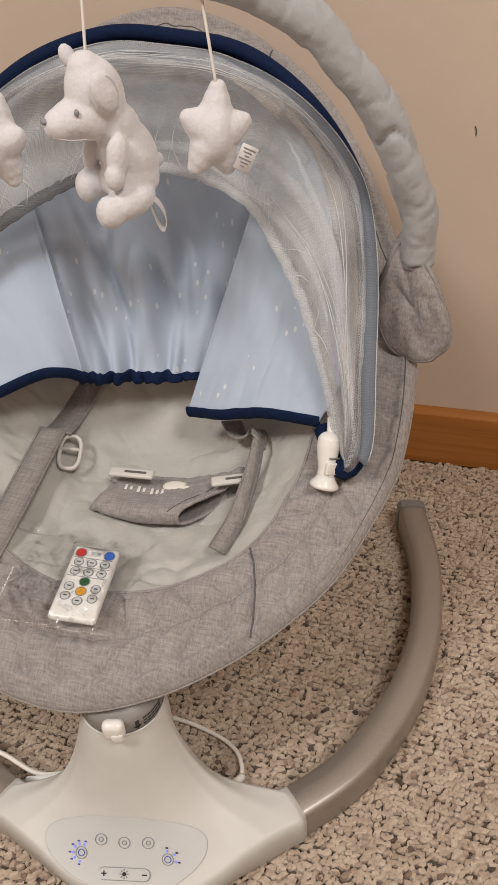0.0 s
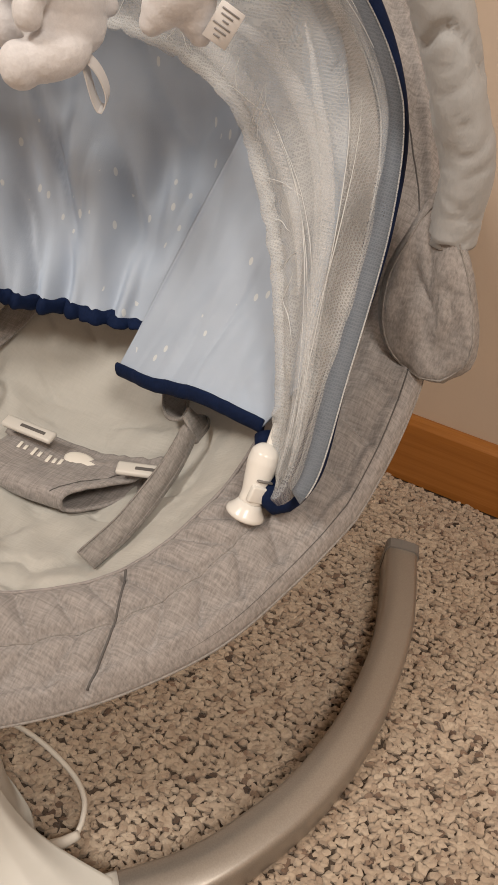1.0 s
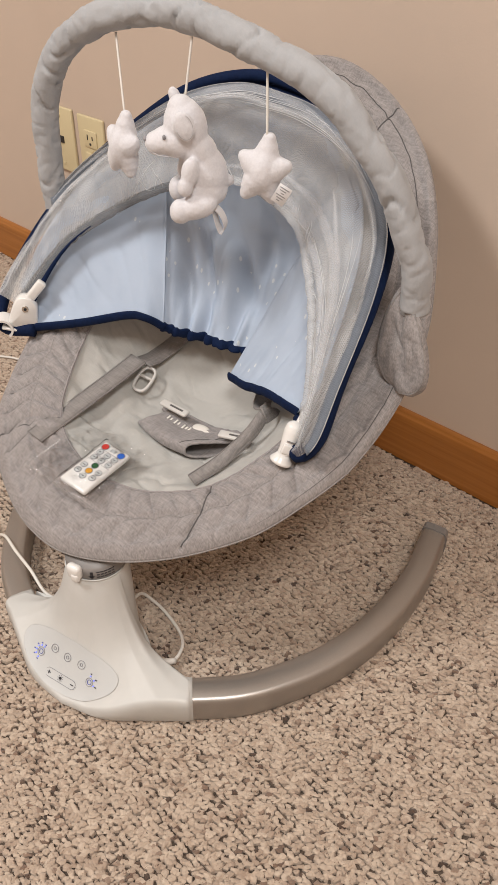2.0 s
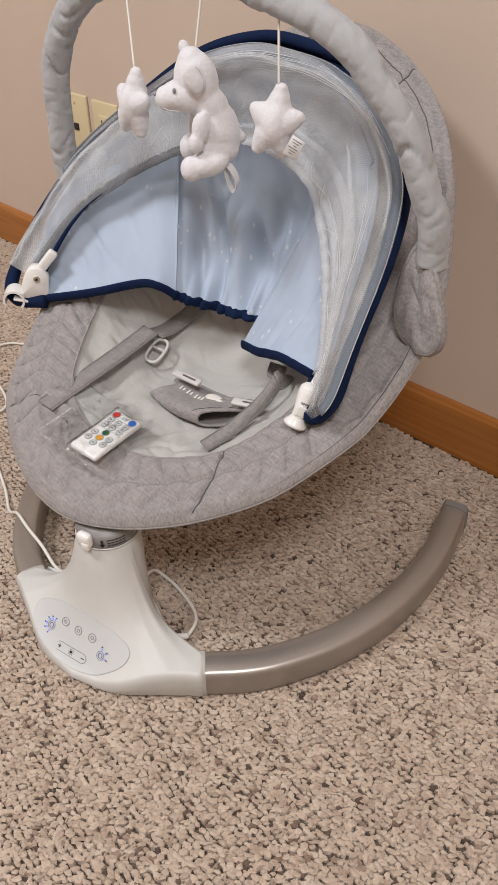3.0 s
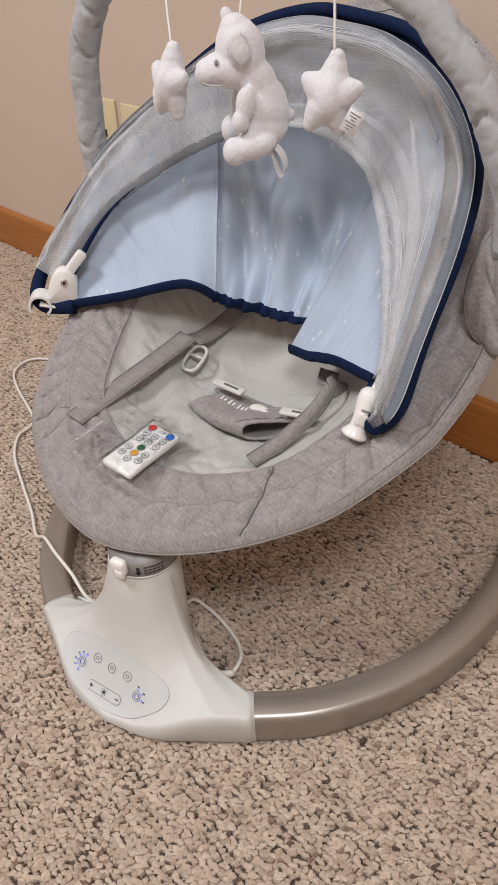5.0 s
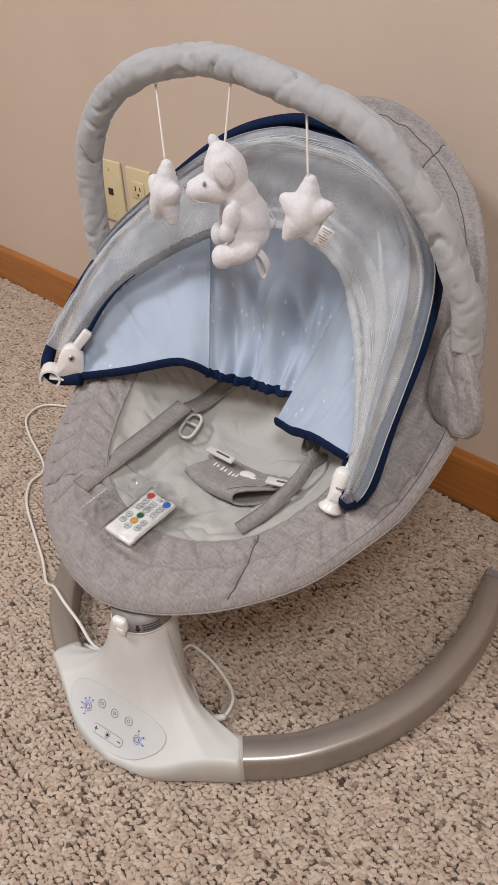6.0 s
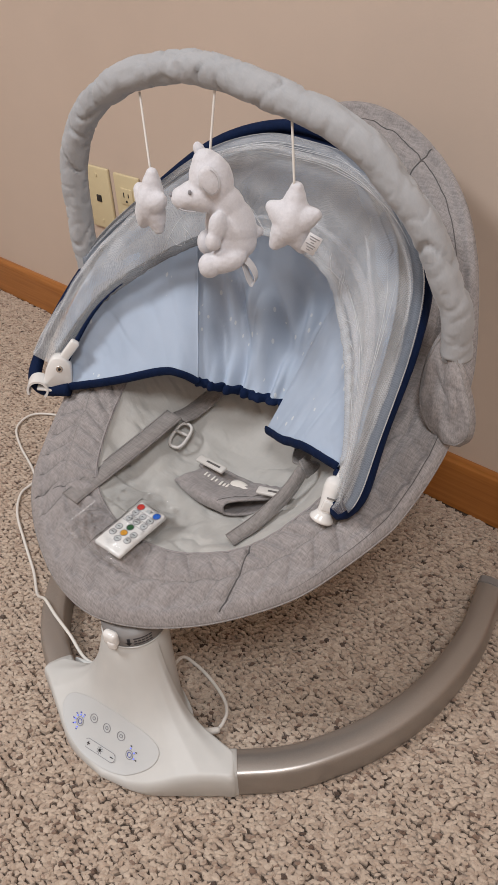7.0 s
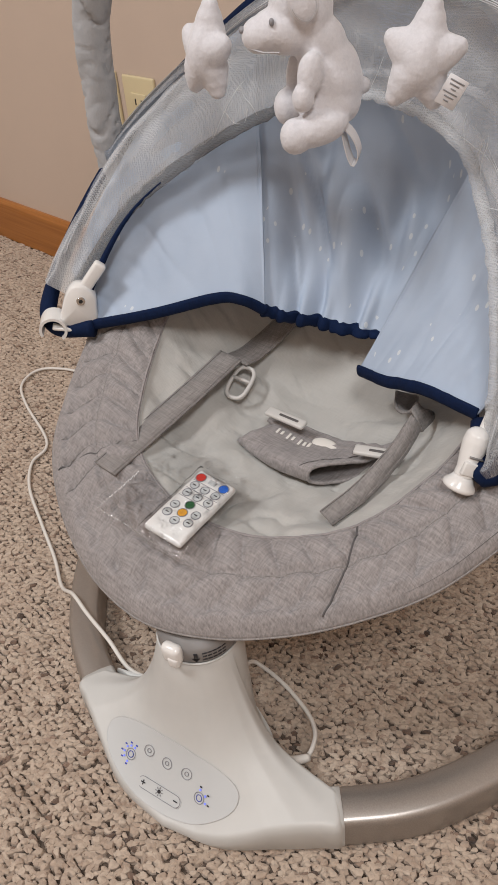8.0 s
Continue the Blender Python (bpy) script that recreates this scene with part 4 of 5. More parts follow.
lining_panel("canopy_flap", [(0.034, 0.066, 0.271), (0.064, 0.048, 0.281), (0.105, 0.030, 0.296), (0.150, 0.014, 0.299)],
             [(0.118, 0.160, 0.500), (0.145, 0.134, 0.470), (0.160, 0.100, 0.418), (0.166, 0.024, 0.328)], 0.010, 12.0, 0.006, 0.5, True, "pale blue printed cotton side flap")


def clip(m, label, screw):
    """White clamp that holds the canopy's end on the seat frame."""
    P = []
    outline = [(-0.015, -0.022), (0.016, -0.022), (0.017, 0.000), (0.014, 0.012), (0.004, 0.019), (-0.006, 0.016), (-0.012, 0.002)]
    ring2 = spline([(y, z, 0) for y, z in outline + outline[:1]], 48)[:-1]
    for x, s in ((-0.0075, 0.0), (-0.0075, 0.90), (-0.006, 0.98), (0, 1.0), (0.006, 0.98), (0.0075, 0.90), (0.0075, 0.0)):
        P.append([m @ Vector((x, q[0] * s, q[1] * s - 0.002 * (1 - s))) for q in ring2])
    v, f = grid(np.array(P), closed_v=True)
    ob = part("canopy_clip", mesh_of("clip", v, f), CLIP, swing, label)
    a = np.radians(np.linspace(-40, 215, 26) if screw else np.linspace(150, 215, 8))
    P = []
    for k in a:
        c, s = math.cos(k), math.sin(k)
        P.append([m @ Vector((x, -0.020 + r * c, -0.026 + r * s)) for x, r in ((-0.011, 0.0125), (0.011, 0.0125), (0.011, 0.0100), (-0.011, 0.0100))])
    v, f = grid(np.array(P), closed_v=True)
    f += [(0, 1, 2, 3), tuple(len(v) - q for q in (1, 2, 3, 4))]
    part("hook", mesh_of("hook", v, f, False), CLIP, ob)
    part("foot", rounded_box((0.020, 0.030, 0.0035), 0.0015, m @ Matrix.Translation((0, -0.006, -0.0245))), CLIP, ob)
    part("lever", rounded_box((0.009, 0.011, 0.030), 0.0028, m @ Matrix.Translation((0, 0.012, 0.026)) @ Matrix.Rotation(radians(-28), 4, "X")), CLIP, ob)
    if screw:
        turn = Matrix.Rotation(radians(90), 4, "Y")
        part("screw", disc(0.0040, 0.003, m @ Matrix.Translation((0.0076, 0.003, 0.005)) @ turn, 20), CHROME, ob, "steel screw")
        part("screw_socket", disc(0.0019, 0.003, m @ Matrix.Translation((0.0082, 0.003, 0.005)) @ turn, 6), BLACK, ob)
    else:
        part("catch", rounded_box((0.004, 0.014, 0.010), 0.0012, m @ Matrix.Translation((0.0078, 0.0, -0.010))), CLIP, ob)


clip(seat_m(-0.214, 0.004, 0.310, -14, 0, -50), "white plastic canopy clamp with a steel screw", True)


def side_clip(m, label):
    """The other clamp, seen on its inner side: an upright barrel on a flared foot, with the hoop's pin."""
    z = np.linspace(-0.0155, 0.0190, 30)
    r = np.interp(z, (-0.0155, -0.010, 0.0, 0.008, 0.014, 0.0175, 0.0190), (0.0070, 0.0068, 0.0082, 0.0092, 0.0086, 0.0058, 0.0015))
    path = np.array([m @ Vector((0, 0.0025 * math.sin(k * 90), k)) for k in z])
    ob = part("canopy_clip", mesh_of("barrel", *sweep(path, r, 20)), CLIP, swing, label)
    path = np.array([m @ Vector((0, -0.003, k)) for k in (-0.0255, -0.0250, -0.0235, -0.0215, -0.0180, -0.0150)])
    part("foot", mesh_of("foot", *sweep(path, (0.0060, 0.0105, 0.0118, 0.0112, 0.0084, 0.0070), 22)), CLIP, ob)
    pin = np.array([m @ Vector((0.001 + 0.005 * k, 0.002 + 0.010 * k, 0.014 + 0.014 * k)) for k in np.linspace(0, 1, 6)])
    part("pin", mesh_of("pin", *sweep(pin, 0.0030, 10)), CLIP, ob)
    part("catch", rounded_box((0.0125, 0.004, 0.010), 0.0012, m @ Matrix.Translation((0, -0.0080, -0.0080))), CLIP, ob)
    part("catch_slot", rounded_box((0.010, 0.002, 0.0012), 0.0004, m @ Matrix.Translation((0, -0.0084, 0.0005)), 1), COLLAR, ob)


side_clip(seat_m(0.157, -0.013, 0.286, -14, 24, 34), "white plastic canopy clamp on the seat edge")

# ---- harness ----
def on_seat(pts, lift):
    return [(x, y, seat_height(x, y) + lift + (q[0] if q else 0.0)) for x, y, *q in pts]


def strap(name, pts, width, parent, material=None, label="", twist=None):
    p = spline(pts, 60)
    t = np.gradient(p, axis=0)
    t /= np.linalg.norm(t, axis=1)[:, None]
    side = np.cross(t, np.array((0, -0.25, 1.0)))
    side /= np.linalg.norm(side, axis=1)[:, None]
    if twist is not None:
        up = np.cross(side, t)
        a = np.radians(np.linspace(*twist, 60))[:, None]
        side = side * np.cos(a) + up * np.sin(a)
    w = seat_at(p)
    ob = part(name, mesh_of(name, *ribbon(w, seat_at(p + side) - w, width, 0.0022)), material or GREY_DARK, parent, label)
    for e in (-0.42, 0.42):
        s = p + side * width * e + np.array((0, -0.0003, 0.0015))
        part("stitching", mesh_of("stitch", *sweep(seat_at(s), 0.00035, 5)), GREY_DARK, ob)
    return ob


st = strap("waist_strap", [(-0.116, -0.096, seat_height(-0.116, -0.096) + 0.006), (-0.107, -0.045, 0.237), (-0.099, 0.006, 0.245), (-0.090, 0.058, 0.256)], 0.026, swing, label="grey webbing waist strap")
strap("shoulder_strap", [(-0.088, 0.064, seat_height(-0.088, 0.064) + 0.012), (-0.082, 0.085, seat_height(-0.082, 0.085) + 0.010), (-0.066, 0.118, seat_height(-0.066, 0.118) + 0.006), (-0.056, 0.150, seat_height(-0.056, 0.150) + 0.005)], 0.025, swing, label="grey webbing shoulder strap")
strap("waist_strap", on_seat([(0.070, -0.060), (0.084, -0.03, 0.004), (0.094, 0.01, 0.010), (0.099, 0.035, 0.018)], 0.006), 0.015, swing, label="loose grey webbing waist strap", twist=(-8, -62))
strap("shoulder_strap", on_seat([(0.099, 0.035, 0.018), (0.097, 0.055, 0.014), (0.080, 0.062, 0.010), (0.070, 0.085, 0.006)], 0.006), 0.020, swing, label="grey webbing shoulder strap", twist=(-60, -20))


def buckle_ring(x, y, lift, turn, label):
    z = seat_height(x, y) + lift
    m = seat_m(x, y, z, 24, 8, turn)
    a = np.radians(np.linspace(0, 360, 28, endpoint=False))
    loop = np.array([m @ Vector((0.0095 * math.copysign(abs(math.cos(k)) ** 0.7, math.cos(k)), 0.0165 * math.copysign(abs(math.sin(k)) ** 0.7, math.sin(k)), 0)) for k in a])
    ob = part("buckle", mesh_of("buckle", *sweep(loop, 0.0020, 8, closed=True)), TONGUE, swing, label)
    part("bar", mesh_of("bar", *sweep(np.array([m @ Vector((-0.011, 0.003, 0)), m @ Vector((0, 0.003, 0.001)), m @ Vector((0.011, 0.003, 0))]), 0.0018, 8)), TONGUE, ob)


buckle_ring(-0.075, 0.048, 0.011, 4, "grey white plastic strap buckle")


def crotch_pad():
    """Cloth pad rolled into a soft flattened tube with an open mouth."""
    n, m = 44, 48
    P = np.zeros((n, m, 3))
    f0, f1 = np.array((-0.048, 0.000)), np.array((0.031, -0.019))
    b0, b1 = np.array((-0.034, 0.037)), np.array((0.084, 0.022))
    for i in range(n):
        s = i / (n - 1)
        F, B = f0 + (f1 - f0) * s, b0 + (b1 - b0) * s
        F = F - 0.004 * math.sin(math.pi * s)
        h = 0.013 + 0.011 * s ** 1.5
        if s < 0.12:
            h *= 0.45 + 0.55 * math.sin(s / 0.12 * math.pi / 2)
        for j in range(m):
            a = 2 * math.pi * j / m
            ca, sa = math.cos(a), math.sin(a)
            t = 0.5 - 0.5 * math.copysign(abs(ca) ** 0.8, ca)
            q = F + (B - F) * t
            z = seat_height(q[0], q[1]) * 0.6 + 0.4 * seat_height(0.0, 0.0) + 0.003
            up = 0.5 + 0.5 * math.copysign(abs(sa) ** 0.7, sa)
            z += h * up * (1 - 0.35 * t) + 0.0022 * noise.noise((q[0] * 55, q[1] * 55, 2.0 * up)) * up
            z -= 0.004 * up * math.exp(-((t - 0.62) / 0.16) ** 2) * s
            P[i, j] = (q[0], q[1], z)
    v, f = grid(seat_at(P), closed_v=True)
    f.append(tuple(range(m)))
    ob = part("crotch_pad", mesh_of("pad", v, f), GREY, swing, "rolled heathered grey crotch pad with white print")
    thicken(ob, 0.0026)
    part("mouth_hem", mesh_of("hem", *sweep(seat_at(P[-1] + np.array((0.0006, -0.0006, 0))), 0.0017, 8, closed=True)), GREY, ob)
    part("mouth_seam", mesh_of("seam", *sweep(seat_at(P[-5, 2:m // 2 - 1] + np.array((0, 0, 0.0016))), 0.0004, 5)), SEAM, ob)
    # back flap that carries the buckle tongues
    q = np.zeros((26, 9, 3))
    for i, s in enumerate(np.linspace(0, 1, 26)):
        for j, t in enumerate(np.linspace(0, 1, 9)):
            e = b0 + (b1 - b0) * s + np.array((0.004, 0.016)) * (t - 0.45)
            q[i, j] = (e[0], e[1], seat_height(e[0], e[1]) + 0.012 + 0.003 * noise.noise((s * 6, t * 2, 2)) - 0.004 * t)
    fl = part("pad_flap", mesh_of("flap", *grid(seat_at(q))), GREY, ob)
    thicken(fl, 0.004)

    def skin_at(s, t):
        i = int(s * (n - 1))
        row = P[i, 1:m // 2]
        tt = (row[:, 0] - row[0, 0]) / (row[-1, 0] - row[0, 0] + 1e-9) if abs(row[-1, 0] - row[0, 0]) > 0.02 else (row[:, 1] - row[0, 1]) / (row[-1, 1] - row[0, 1])
        return row[int(np.argmin(abs(tt - t)))]
    for s0, w in ((0.20, 0.0040), (0.255, 0.0028), (0.31, 0.0046), (0.365, 0.0030), (0.42, 0.0044), (0.475, 0.0030), (0.53, 0.0040)):
        q = skin_at(s0, 0.66)
        part("print", rounded_box((0.0026, w * 1.5, 0.0006), 0.0002, seat_m(q[0], q[1], q[2] + 0.0019, 8, -6, -8), 1), CORD, ob)
    q = skin_at(0.58, 0.84)
    bm = bmesh.new()
    ball(bm, seat_m(q[0], q[1], q[2] + 0.0012, 10, -4, -10) @ Matrix.Diagonal((0.0130, 0.0068, 0.0018, 1)), 20, 8)
    part("print", bm, CORD, ob)
    for c, length, turn, tip in (((-0.014, 0.025, 0.2330), 0.042, -10, -3), ((0.076, 0.010, 0.2400), 0.034, 8, -4)):
        m2 = seat_m(*c, 10, tip, turn)
        part("buckle_tongue", rounded_box((length, 0.0100, 0.0042), 0.0020, m2), TONGUE, ob, "grey white plastic buckle tongue")
        part("slot", rounded_box((length * 0.5, 0.0028, 0.0012), 0.0005, m2 @ Matrix.Translation((0.004, 0, 0.0019)), 1), SEAM, ob)


crotch_pad()

# ---- toys on cords ----
def cord(top, low):
    p = spline([top, tuple((a + b) / 2 for a, b in zip(top, low)), low], 12)
    part("toy_cord", mesh_of("cord", *sweep(seat_at(p), 0.0011, 8)), CORD, bar, "thin white toy cord")


def stuffed(blobs, root, voxel=0.0014, rounds=10):
    """One sewn skin over ellipsoids of stuffing (place, radii, turns)."""
    bm = bmesh.new()
    for p, r, turns in blobs:
        ball(bm, root @ pose(*p, *turns) @ Matrix.Diagonal((*r, 1)), 22, 16)
    raw = bpy.data.meshes.new("stuffing")
    bm.to_mesh(raw)
    bm.free()
    lump = new("stuffing", raw)
    skin = lump.modifiers.new("skin", "REMESH")
    skin.mode, skin.voxel_size = "VOXEL", voxel
    soft = lump.modifiers.new("soft", "SMOOTH")
    soft.factor, soft.iterations = 0.5, rounds
    done = lump.evaluated_get(bpy.context.evaluated_depsgraph_get())
    bm = bmesh.new()
    bm.from_mesh(done.to_mesh())
    done.to_mesh_clear()
    bpy.data.objects.remove(lump)
    for f in bm.faces:
        f.smooth = True
    for v in bm.verts:
        p = v.co
        v.co = p + v.normal * (0.0005 * noise.noise(p * 90) + 0.00025 * noise.noise(p * 420))
    return bm


def soft_star(at, turn, tilt, squash, label, tag_at, plump=1.0):
    """Puffy five-pointed star with blunt, well-filled points."""
    m = seat_m(*at, tilt[0], tilt[1], turn)
    blobs = [((0, 0, 0), (0.0205 * squash, 0.0160 * plump, 0.0205), (0, 0, 0))]
    for k in range(5):
        a = 2 * math.pi * k / 5
        for r, w in ((0.012, 0.0122), (0.0200, 0.0096), (0.0280, 0.0064)):
            blobs.append(((r * math.sin(a) * squash, 0.002 * math.sin(3 * k + 1), r * math.cos(a)), (w, w * 0.95 * plump, w), (0, 0, 0)))
    ob = thing("star_toy", m.translation, label, "soft toy", "toys on the bar")
    part("star_body", stuffed(blobs, m), PLUSH, ob)
    tm = m @ Matrix.Translation(tag_at) @ pose(0, 0, 0, 0, 20, 0)
    tg = part("sewn_tag", rounded_box((0.013, 0.0008, 0.018), 0.0003, tm, 1), TAG, ob, "small printed care tag")
    for j in range(6):
        part("print_line", rounded_box((0.0095 - 0.003 * (j % 3), 0.0004, 0.0008), 0.0001, tm @ Matrix.Translation((-0.0006 * (j % 2), -0.0006, 0.0064 - 0.0024 * j)), 1), LINE, tg)
    return ob


soft_star((-0.074, 0.046, 0.511), -6, (0, 10), 0.58, "white plush star toy hanging on a cord, turned edge on", (-0.016, 0.005, -0.014), 0.95)
soft_star((0.075, 0.062, 0.511), 22, (0, 9), 0.72, "white plush star toy hanging on a cord, with a care tag", (0.021, -0.010, -0.014))
cord((-0.092, 0.070, 0.604), (-0.070, 0.047, 0.541))
cord((-0.004, 0.070, 0.618), (-0.006, 0.057, 0.562))
cord((0.070, 0.073, 0.597), (0.078, 0.062, 0.541))


def bear():
    """Sitting bear, one sewn skin; it looks along its own -x."""
    root = seat_m(-0.006, 0.048, 0.5360, 0, 0, 33)
    blobs = [
        ((0.0050, 0, 0.0040), (0.0200, 0.0185, 0.0250), (0, -10, 0)), ((0.0010, 0, 0.0190), (0.0120, 0.0120, 0.0125), (0, 0, 0)),
        ((-0.0030, 0, -0.0080), (0.0200, 0.0180, 0.0160), (0, 0, 0)), ((-0.0130, 0, -0.0090), (0.0150, 0.0145, 0.0130), (0, 0, 0)),
        ((-0.0220, 0, -0.0110), (0.0112, 0.0110, 0.0108), (0, 0, 0)),
        ((0.0050, -0.0205, 0.0095), (0.0095, 0.0042, 0.0135), (0, -14, 0)), ((-0.0050, 0.0150, 0.0265), (0.0055, 0.0040, 0.0085), (0, -20, 0)),
        ((0.0170, 0, -0.0200), (0.0170, 0.0160, 0.0200), (0, -16, 0)), ((0.0225, 0, -0.0390), (0.0210, 0.0190, 0.0280), (0, -12, 0)),
        ((0.0215, 0, -0.0530), (0.0220, 0.0195, 0.0180), (0, 0, 0)), ((0.0450, 0.002, -0.0460), (0.0045, 0.0045, 0.0055), (0, 0, 0)),
        ((0.0085, -0.0185, -0.0320), (0.0085, 0.0072, 0.0140), (0, 10, 0)), ((0.0035, -0.0205, -0.0450), (0.0075, 0.0068, 0.0090), (0, 8, 0)),
        ((0.0020, 0.0170, -0.0350), (0.0070, 0.0065, 0.0150), (0, 16, 0)),
        ((0.0130, -0.0150, -0.0655), (0.0210, 0.0125, 0.0118), (0, -14, 0)), ((-0.0020, -0.0170, -0.0695), (0.0105, 0.0104, 0.0118), (0, 0, 0)),
        ((0.0080, 0.0140, -0.0570), (0.0160, 0.0105, 0.0105), (0, -24, 0)), ((-0.0060, 0.0150, -0.0590), (0.0090, 0.0095, 0.0120), (0, 0, 0))]
    bm = stuffed(blobs, root, 0.0012, 9)

    def bead(x, y, z, r, mi):
        for f in ball(bm, root @ pose(x, y, z) @ Matrix.Diagonal((*r, 1)), 10, 8):
            f.material_index = mi
    bead(-0.0325, 0.0, -0.0070, (0.0022, 0.0040, 0.0022), 1)
    for side in (-1, 1):
        bead(-0.0140, 0.0150 * side, -0.0015, (0.0017, 0.0018, 0.0024), 1)

    def line(pts, radius, mi):
        v, f = sweep(np.array([root @ Vector(p) for p in pts]), radius, 6)
        bv = [bm.verts.new(q) for q in v]
        for face in f:
            bm.faces.new([bv[q] for q in face]).material_index = mi
    a = np.radians(np.linspace(-170, 60, 30))
    line([(0.0050 + 0.0072 * math.cos(k) - 0.003 * math.sin(k), -0.0236, 0.0095 + 0.0105 * math.sin(k) + 0.002 * math.cos(k)) for k in a], 0.0002, 3)
    line([(-0.0290, -0.0050, -0.0170), (-0.020, -0.0125, -0.0185), (-0.010, -0.0165, -0.0185)], 0.0005, 3)
    loop = [(0.029, -0.064), (0.037, -0.073), (0.041, -0.084), (0.038, -0.092), (0.034, -0.086), (0.030, -0.070)]
    path = spline([root @ Vector((x, -0.012, z)) for x, z in loop], 24)
    v, f = ribbon(path, np.tile(np.array((root.to_3x3() @ Vector((0.35, 0.9, 0.2)))), (24, 1)), 0.0095, 0.0006)
    bv = [bm.verts.new(q) for q in v]
    for face in f:
        bm.faces.new([bv[q] for q in face]).material_index = 2
    me = bpy.data.meshes.new("bear_toy")
    bm.to_mesh(me)
    bm.free()
    ob = part("bear_toy", me, [PLUSH, LINE, TAG, STITCH])
    return tagged(ob, "white plush bear toy sitting on a hanging cord", "soft toy", "toys on the bar")


bear()

# ---- remote control in its bag ----
def remote():
    o = Vector((-0.0275, -0.0970, 0.0))
    z = seat_height(o.x, o.y) + 0.0085
    ends = seat_height(-0.034, -0.062) - seat_height(-0.038, -0.127)
    tilt = math.degrees(math.atan2(ends, 0.065)) * 0.7
    m = seat_m(o.x, o.y, z, tilt, 4, -5)
    ob = thing("remote_control", m.translation, "small white remote control with coloured buttons, lying on the seat", "remote control")
    part("body", rounded_box((0.037, 0.069, 0.0065), 0.0030, m, 4), CLIP, ob)
    red = mat("red rubber", (0.55, 0.03, 0.02), 0.4)[0]
    blu = mat("blue rubber", (0.02, 0.12, 0.55), 0.4)[0]
    grn = mat("green rubber", (0.015, 0.09, 0.03), 0.4)[0]
    yel = mat("orange rubber", (0.75, 0.36, 0.03), 0.4)[0]

    def button(x, y, material, r=0.0034):
        q = m @ Matrix.Translation((x, y, 0.0034))
        b = part("button", disc(r, 0.0012, q, 20), material, ob)
        part("button_edge", ring(r + 0.0003, 0.0003, q @ Matrix.Translation((0, 0, 0.0003)), 20), LINE, b)
        if material is PANEL:
            part("button_mark", rounded_box((0.003, 0.0009, 0.0003), 0.0001, q @ Matrix.Translation((0, 0, 0.0007)), 1), INK, b)
    button(-0.0115, 0.0265, red, 0.0040)
    button(0.0115, 0.0265, blu, 0.0040)
    part("button", rounded_box((0.007, 0.0045, 0.001), 0.0004, m @ Matrix.Translation((0, 0.0268, 0.0034)), 1), PANEL, ob)
    for r, y in enumerate((0.0175, 0.0085)):
        for x in (-0.0105, 0, 0.0105):
            button(x, y, PANEL)
    for y in (0.0130, 0.0040, 0.0220):
        part("grid_line", rounded_box((0.031, 0.0005, 0.0003), 0.0001, m @ Matrix.Translation((0, y, 0.0034)), 1), LINE, ob)
    button(0.0, -0.0005, grn, 0.0037)
    button(0.0, -0.0095, yel, 0.0037)
    for x, y in ((-0.0105, -0.006), (0.0105, -0.006), (-0.0105, -0.015), (0.0105, -0.015), (0.0, -0.0185)):
        button(x, y, PANEL)
    # the bag
    n, k = 40, 30
    P = np.zeros((n, k, 3))
    for i in range(n):
        for j in range(k):
            u, v = i / (n - 1) * 2 - 1, j / (k - 1) * 2 - 1
            x, y = -0.016 + u * 0.046, 0.004 + v * 0.049
            over = max(0.0, 1 - max(abs(x / 0.021), abs(y / 0.038)) ** 6)
            zz = -0.0025 + 0.0078 * over ** 0.5 + 0.0022 * noise.noise((x * 90, y * 90, 3.3)) + 0.022 * max(0, abs(v) - 0.84) * noise.noise((x * 230, 0, v * 3)) + 0.002
            P[i, j] = m @ Vector((x, y, zz))
    v, f = grid(P)
    bag = thing("plastic_bag", m.translation, "clear polythene bag round the remote control", "bag")
    part("film", mesh_of("film", v, f), FILM, bag)
    # Edge strips added to carry the glints as white specks.
    for row, width in ((P[:, 1], 0.0030), (P[1, :16], 0.0014)):
        q = spline(row, 90)
        q = q + np.array([(0, 0, 0.0012 + 0.0022 * noise.noise((i * 0.55, row[0][0] * 50, 1.0))) for i in range(90)])
        side = np.array([tuple(m.to_3x3() @ Vector((0.2 * noise.noise((i * 0.9, 2, 0)), 1, 0.8 * noise.noise((i * 0.7, 7, 0))))) for i in range(90)])
        if width < 0.004:
            side = side[:, [1, 0, 2]]
        part("glint_edge", mesh_of("glint_edge", *ribbon(q, side, width, 0.0003)), GLINT_FILM, bag, "crinkled bag edge with glints painted white")


remote()


